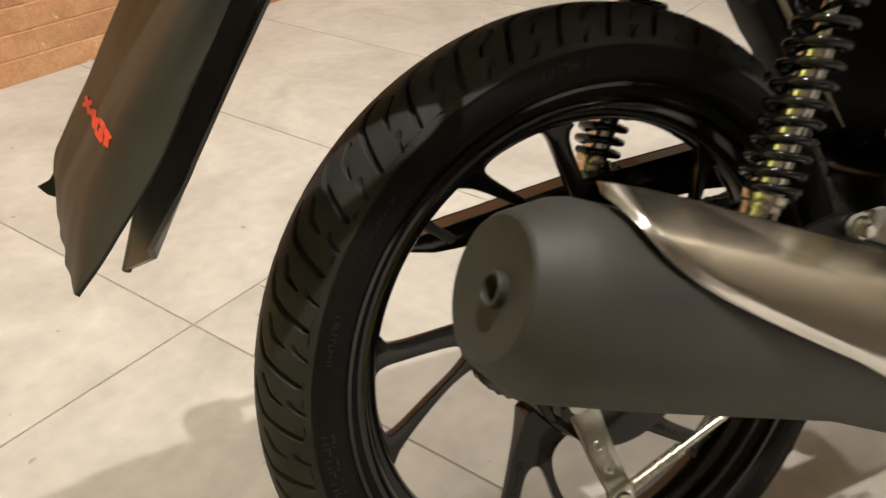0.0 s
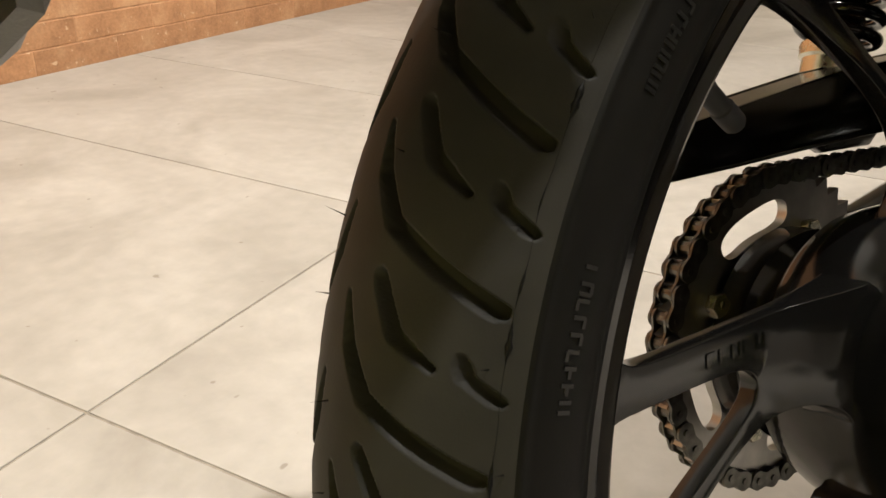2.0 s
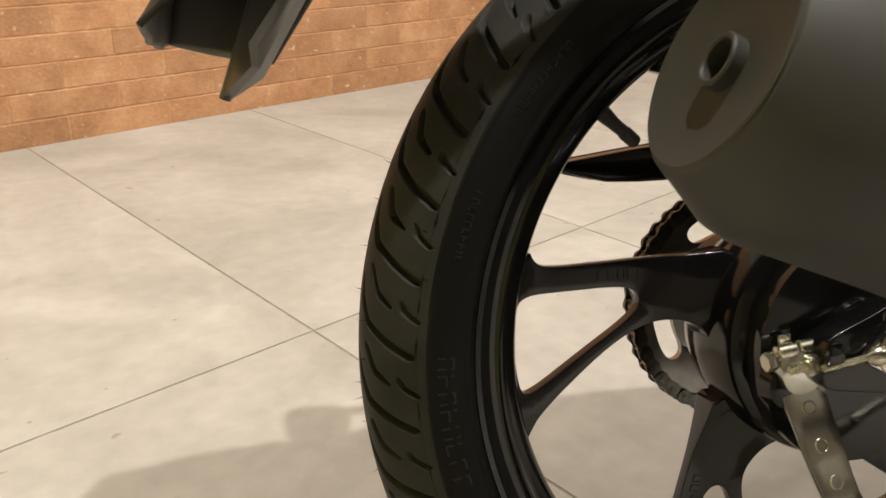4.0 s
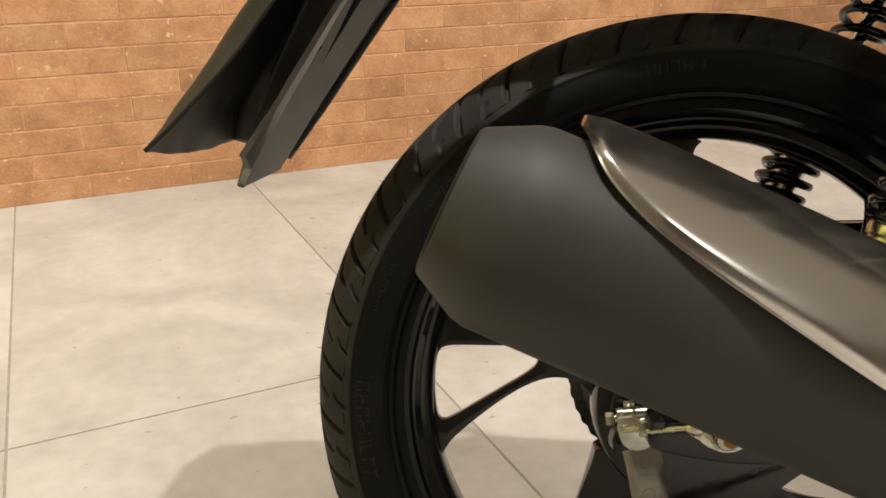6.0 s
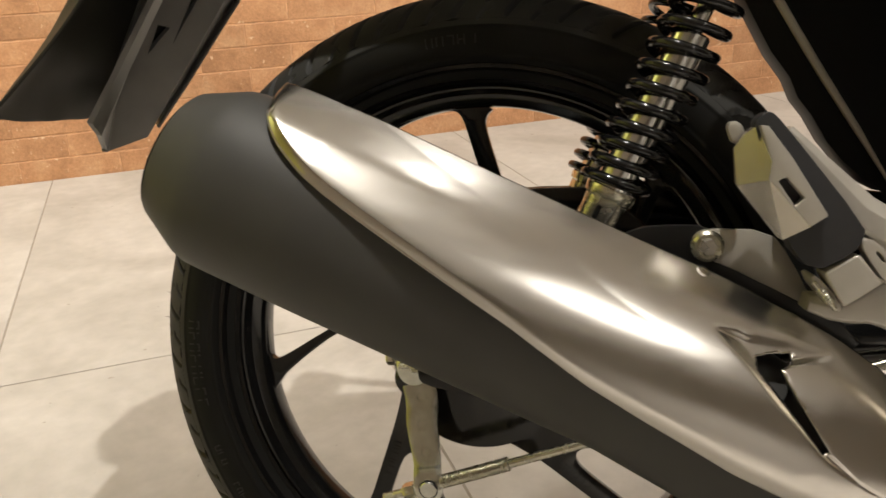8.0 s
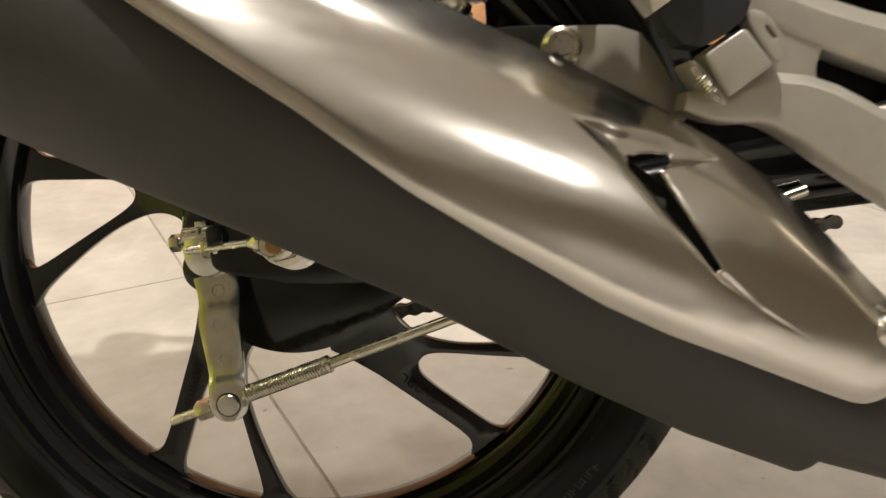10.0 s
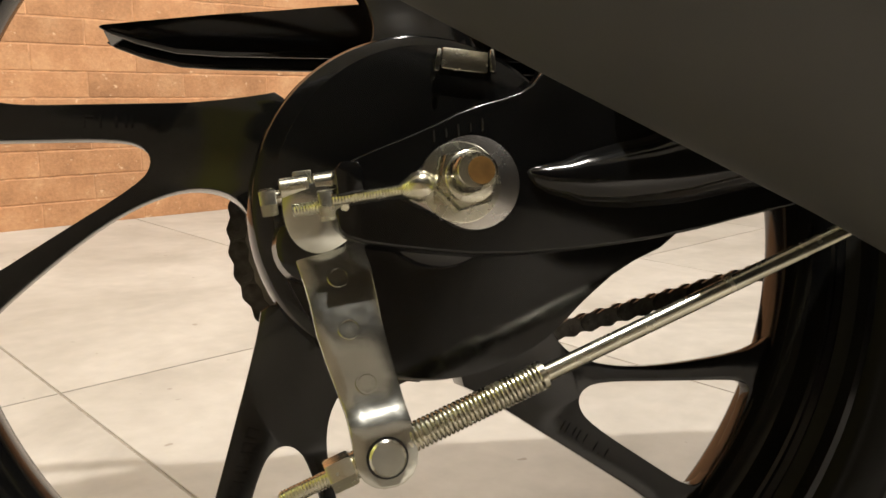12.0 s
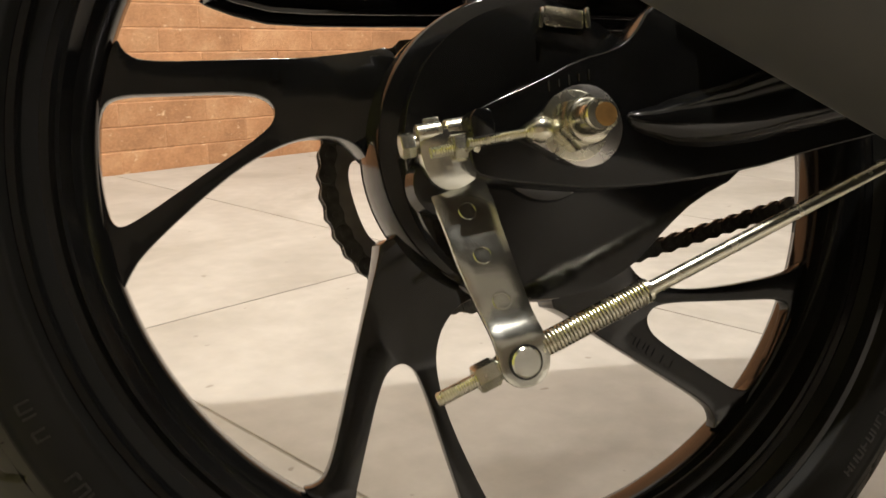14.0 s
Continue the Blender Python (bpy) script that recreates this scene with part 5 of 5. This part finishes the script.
def on_wing(edge, u, h, t):
    """From the flat sheet (u from the ridge to the edge, t along, h thick) to its place; the edge folds back."""
    a, b = rail(RIDGE, t), rail(edge, t)
    across = b - a
    lengthwise = (rail(RIDGE, t + 0.02) - rail(RIDGE, t - 0.02)).normalized()
    normal = across.cross(lengthwise).normalized()
    if normal.x < 0:
        normal = -normal
    return a + across * u + normal * (h - 0.009 * max(0.0, (u - 0.82) / 0.18))


SHEET = [(0.0, 0.0), (0.25, -0.002), (0.82, -0.004), (1.0, 0.02), (1.0, 1.0), (0.82, 1.0), (0.0, 1.0)]
SLITS = [[(0.26, 0.35), (0.23, 0.47), (0.38, 0.465)], [(0.50, 0.40), (0.44, 0.68), (0.54, 0.70)], [(0.10, 0.44), (0.11, 0.68), (0.18, 0.68)]]


def wing_mesh(edge, slits):
    """One flank of the mudguard, cut along its fold lines and bent into place."""
    bm = plate(refine(SHEET, 0.05), [refine(s, 0.04) for s in slits], -0.0025, 0.0025, 0.0)
    for u in (0.82, 0.91):
        bmesh.ops.bisect_plane(bm, geom=bm.verts[:] + bm.edges[:] + bm.faces[:], plane_co=(u, 0, 0), plane_no=(1, 0, 0))
    for t in (0.06, 0.25, 0.5, 0.75):
        bmesh.ops.bisect_plane(bm, geom=bm.verts[:] + bm.edges[:] + bm.faces[:], plane_co=(0, 0, t), plane_no=(0, 0, 1))
    for v in bm.verts:
        v.co = on_wing(edge, *v.co)
    return bm


tail = part("rear_mudguard", wing_mesh(FAR, SLITS), MAT_MUDGUARD, motorcycle, "grey-black plastic rear mudguard tail with moulded slots", 25)
part("near_flank", wing_mesh(NEAR, []), MAT_MUDGUARD, tail, "", 25)
part("ridge", tube([rail(RIDGE, k / 12) for k in range(13)], 0.0036, 10), MAT_MUDGUARD, tail)
# black sheet behind the slits, in place of the shade inside them
part("slit_shade", plate(refine([(0.07, 0.33), (0.60, 0.37), (0.60, 0.80), (0.06, 0.80)], 0.06), [], 0.0, 0.002, 0.0, warp=lambda x, y, z: on_wing(FAR, x, -0.011 + y, z)), MAT_RUBBER, tail)


def flap_mesh():
    """A folded sheet: near edge, folds and far edge, each a rail from the bottom up."""
    rails = [[(-0.4041, -0.1225, 0.5020), (-0.3780, -0.1190, 0.5280), (-0.3505, -0.1156, 0.5577), (-0.3224, -0.1079, 0.5974), (-0.2890, -0.0994, 0.6445), (-0.2280, -0.0880, 0.7350)],
             [(-0.4045, -0.1195, 0.5022), (-0.3955, -0.1034, 0.5273), (-0.3800, -0.0925, 0.5550), (-0.3540, -0.0898, 0.5950), (-0.3120, -0.1035, 0.6450), (-0.2450, -0.1080, 0.7350)],
             [(-0.4070, -0.0720, 0.5012), (-0.3984, -0.0551, 0.5335), (-0.3840, -0.0469, 0.5577), (-0.3580, -0.0449, 0.5972), (-0.3175, -0.0551, 0.6484), (-0.2532, -0.0597, 0.7362)],
             [(-0.4102, -0.0160, 0.5035), (-0.4012, -0.0067, 0.5396), (-0.3880, -0.0013, 0.5605), (-0.3620, 0.0001, 0.5995), (-0.3230, -0.0067, 0.6518), (-0.2615, -0.0115, 0.7375)],
             [(-0.4120, 0.0370, 0.5090), (-0.4041, 0.0417, 0.5458), (-0.3920, 0.0444, 0.5633), (-0.3660, 0.0451, 0.6018), (-0.3285, 0.0416, 0.6551), (-0.2698, 0.0367, 0.7388)],
             [(-0.4135, 0.0900, 0.5160), (-0.4070, 0.0900, 0.5520), (-0.3960, 0.0900, 0.5660), (-0.3700, 0.0900, 0.6040), (-0.3340, 0.0900, 0.6585), (-0.2780, 0.0850, 0.7400)]]
    cols = [chaikin(r, 2, False) for r in rails]
    fine = [chaikin(list(r), 3, False) for r in zip(*cols)]
    rows = []
    for i, r in enumerate(fine):
        t = i / (len(fine) - 1)
        rows.append([(x + 0.0016 * noise.noise((y * 30, z * 34, 2.0)), y, z + (0.0020 * noise.noise((y * 22, 0.0, 7.0)) if t < 0.3 else 0)) for x, y, z in r])
    return [p for r in rows for p in r], grid_faces(len(rows), len(rows[0]))


v, f = flap_mesh()
FLAP_TREE = BVHTree.FromPolygons([Vector(p) for p in v], f)
flap = link_mesh("mudguard_flap", v, f, MAT_FLAP, tail, "olive-black plate carrier flap wrapped in film", 60)
mod = flap.modifiers.new("thickness", "SOLIDIFY")
mod.thickness, mod.offset = 0.0030, 0.0




def web_mesh():
    """An added inner skin from the flap's far edge to the mudguard; blocks light there."""
    far = chaikin([(-0.4135, 0.0895, 0.5160), (-0.4070, 0.0895, 0.5520), (-0.3960, 0.0895, 0.566), (-0.3700, 0.0895, 0.604), (-0.3340, 0.0895, 0.6585), (-0.278, 0.0845, 0.74)], 2, False)
    n = len(far)
    rows = []
    for i, p in enumerate(far):
        q = rail(FAR, 0.02 + 0.98 * i / (n - 1))
        rows.append([(p[0] + (q.x - p[0]) * t, p[1] + (q.y - p[1]) * t + 0.02 * math.sin(t * math.pi), p[2] + (q.z - p[2]) * t) for t in (k / 10 for k in range(11))])
    return [p for r in rows for p in r], grid_faces(n, 11)


wv, wf = web_mesh()
web = link_mesh("flap_inner_skin", wv, wf, MAT_MUDGUARD, tail, "", 60)
mod = web.modifiers.new("thickness", "SOLIDIFY")
mod.thickness, mod.offset = 0.0025, 0.0


def on_flap(u, w, h):
    s = (0.026 - u) * 4
    base = Vector((-0.3535, -0.0860, 0.5915)) + Vector((-0.088, 0.995, 0.05)) * (s + 0.018) + Vector((0.54, 0.0, 0.84)) * (w - 0.0155)
    co, nor, _, _ = FLAP_TREE.find_nearest(base)
    if nor.x > 0:
        nor = -nor
    return co + nor * (0.0019 + h)


marks = [((-0.004, 0.016), (0.006, 0.002)), ((0.004, 0.017), (-0.003, 0.003)), ((0.006, 0.006), (0.010, 0.004)), ((0.009, 0.012), (0.012, -0.004)), ((0.011, -0.004), (0.017, -0.006)),
         ((0.014, 0.006), (0.016, -0.008)), ((0.016, 0.006), (0.022, 0.003)), ((0.020, 0.000), (0.023, -0.012)), ((0.017, -0.009), (0.024, -0.012)), ((0.022, 0.002), (0.028, -0.002)), ((0.026, -0.003), (0.027, -0.013))]
marks = [tuple((1.08 * (u - 0.012) + 0.0112, 0.50 * w - 0.0008) for u, w in m) for m in marks]
part("red_print", strokes(marks, 0.0034, 0.0003, on_flap), MAT_RED, flap, "worn orange-red print", 0)

part("film_corner", plate([(-0.4110, 0.5180), (-0.4190, 0.5230), (-0.4245, 0.5305), (-0.4150, 0.5340), (-0.4060, 0.5450)], [], 0.0880, 0.0900, 0.0), MAT_FLAP, flap)

# hook and cable below the seat
hook = part("helmet_hook", tube(chaikin([(0.083, -0.118, 0.640), (0.080, -0.118, 0.618), (0.079, -0.118, 0.611), (0.083, -0.118, 0.6065), (0.089, -0.118, 0.607), (0.092, -0.118, 0.612), (0.092, -0.118, 0.617)], 2, False), 0.0026, 12), MAT_PLASTIC, motorcycle, "small black helmet hook under the seat")

# ---------- floor tiles and wall bricks, piece by piece ----------
def piece(name, mesh, parent, m):
    ob = new(name, mesh)
    ob.parent = parent
    ob.matrix_local = m
    return ob


def piece_mesh(name, size, bevel, mat):
    """A slab with a chamfered front face, centred; z is its front."""
    x, y, z = size[0] / 2, size[1] / 2, size[2]
    b = bevel
    verts = [(-x, -y, 0), (x, -y, 0), (x, y, 0), (-x, y, 0), (-x, -y, z - b), (x, -y, z - b), (x, y, z - b), (-x, y, z - b),
             (-x + b, -y + b, z), (x - b, -y + b, z), (x - b, y - b, z), (-x + b, y - b, z)]
    faces = [(8, 9, 10, 11)]
    for k in range(4):
        n = (k + 1) % 4
        faces += [(k, n, 4 + n, 4 + k), (4 + k, 4 + n, 8 + n, 8 + k)]
    me = bpy.data.meshes.new(name)
    me.from_pydata(verts, [], faces)
    me.update()
    me.materials.append(mat)
    return me


GAP = 0.0034
TILE_MESH = piece_mesh("floor_tile", (TILE - GAP, TILE_LONG - GAP, 0.008), 0.0006, MAT_TILE)
rnd = random.Random(3)
for i in range(-4, 8):
    for j in range(-4, 2):
        u0, u1 = max(TILE_U + i * TILE, -2.0), min(TILE_U + (i + 1) * TILE, 3.9)
        v0, v1 = max(TILE_V + j * TILE_LONG, -3.4), min(TILE_V + (j + 1) * TILE_LONG, WALL_V)
        if u1 - u0 < 0.02 or v1 - v0 < 0.02:
            continue
        whole = u1 - u0 > TILE - 0.001 and v1 - v0 > TILE_LONG - 0.001
        mesh = TILE_MESH if whole else piece_mesh("floor_tile", (u1 - u0 - GAP, v1 - v0 - GAP, 0.008), 0.0006, MAT_TILE)
        piece("floor_tile", mesh, floor, Matrix.Translation(((u0 + u1) / 2, (v0 + v1) / 2, -0.008)) @ Matrix.Rotation(math.pi * rnd.randint(0, 1), 4, "Z"))

COURSE, BRICK = 0.0655, 0.263
BRICKS = [piece_mesh("brick", (BRICK - g, COURSE - h, 0.016), 0.0016, MAT_BRICK) for g, h in ((0.0022, 0.0026), (0.0030, 0.0030), (0.0018, 0.0034))]
rest_v, rest_f = [], []
count = 0
for c in range(24):
    z = c * COURSE + COURSE / 2 - 0.004
    start = -0.345 if c % 2 == 0 else -0.474
    for k in range(-11, 17):
        u = start + BRICK * (k + 0.5)
        if not -1.86 < u < 3.8:
            continue
        proud = rnd.uniform(-0.0008, 0.0002)
        m = Matrix.Translation((u + rnd.uniform(-.0008, .0008), WALL_V + 0.0165 + proud, z)) @ Matrix.Rotation(radians(90), 4, "X") @ Matrix.Rotation(radians(rnd.uniform(-0.25, 0.25)), 4, "Z")
        mesh = BRICKS[rnd.randint(0, 2)]
        if c < 11 and -1.25 < u < 2.45:
            piece("brick", mesh, wall_back, m)
            count += 1
        else:
            n = len(rest_v)
            rest_v += [tuple(m @ v.co) for v in mesh.vertices]
            rest_f += [tuple(n + q for q in p.vertices) for p in mesh.polygons]
rest = link_mesh("brickwork", rest_v, rest_f, MAT_BRICK, wall_back, "", 0)
tagged(rest, kind="stuff")
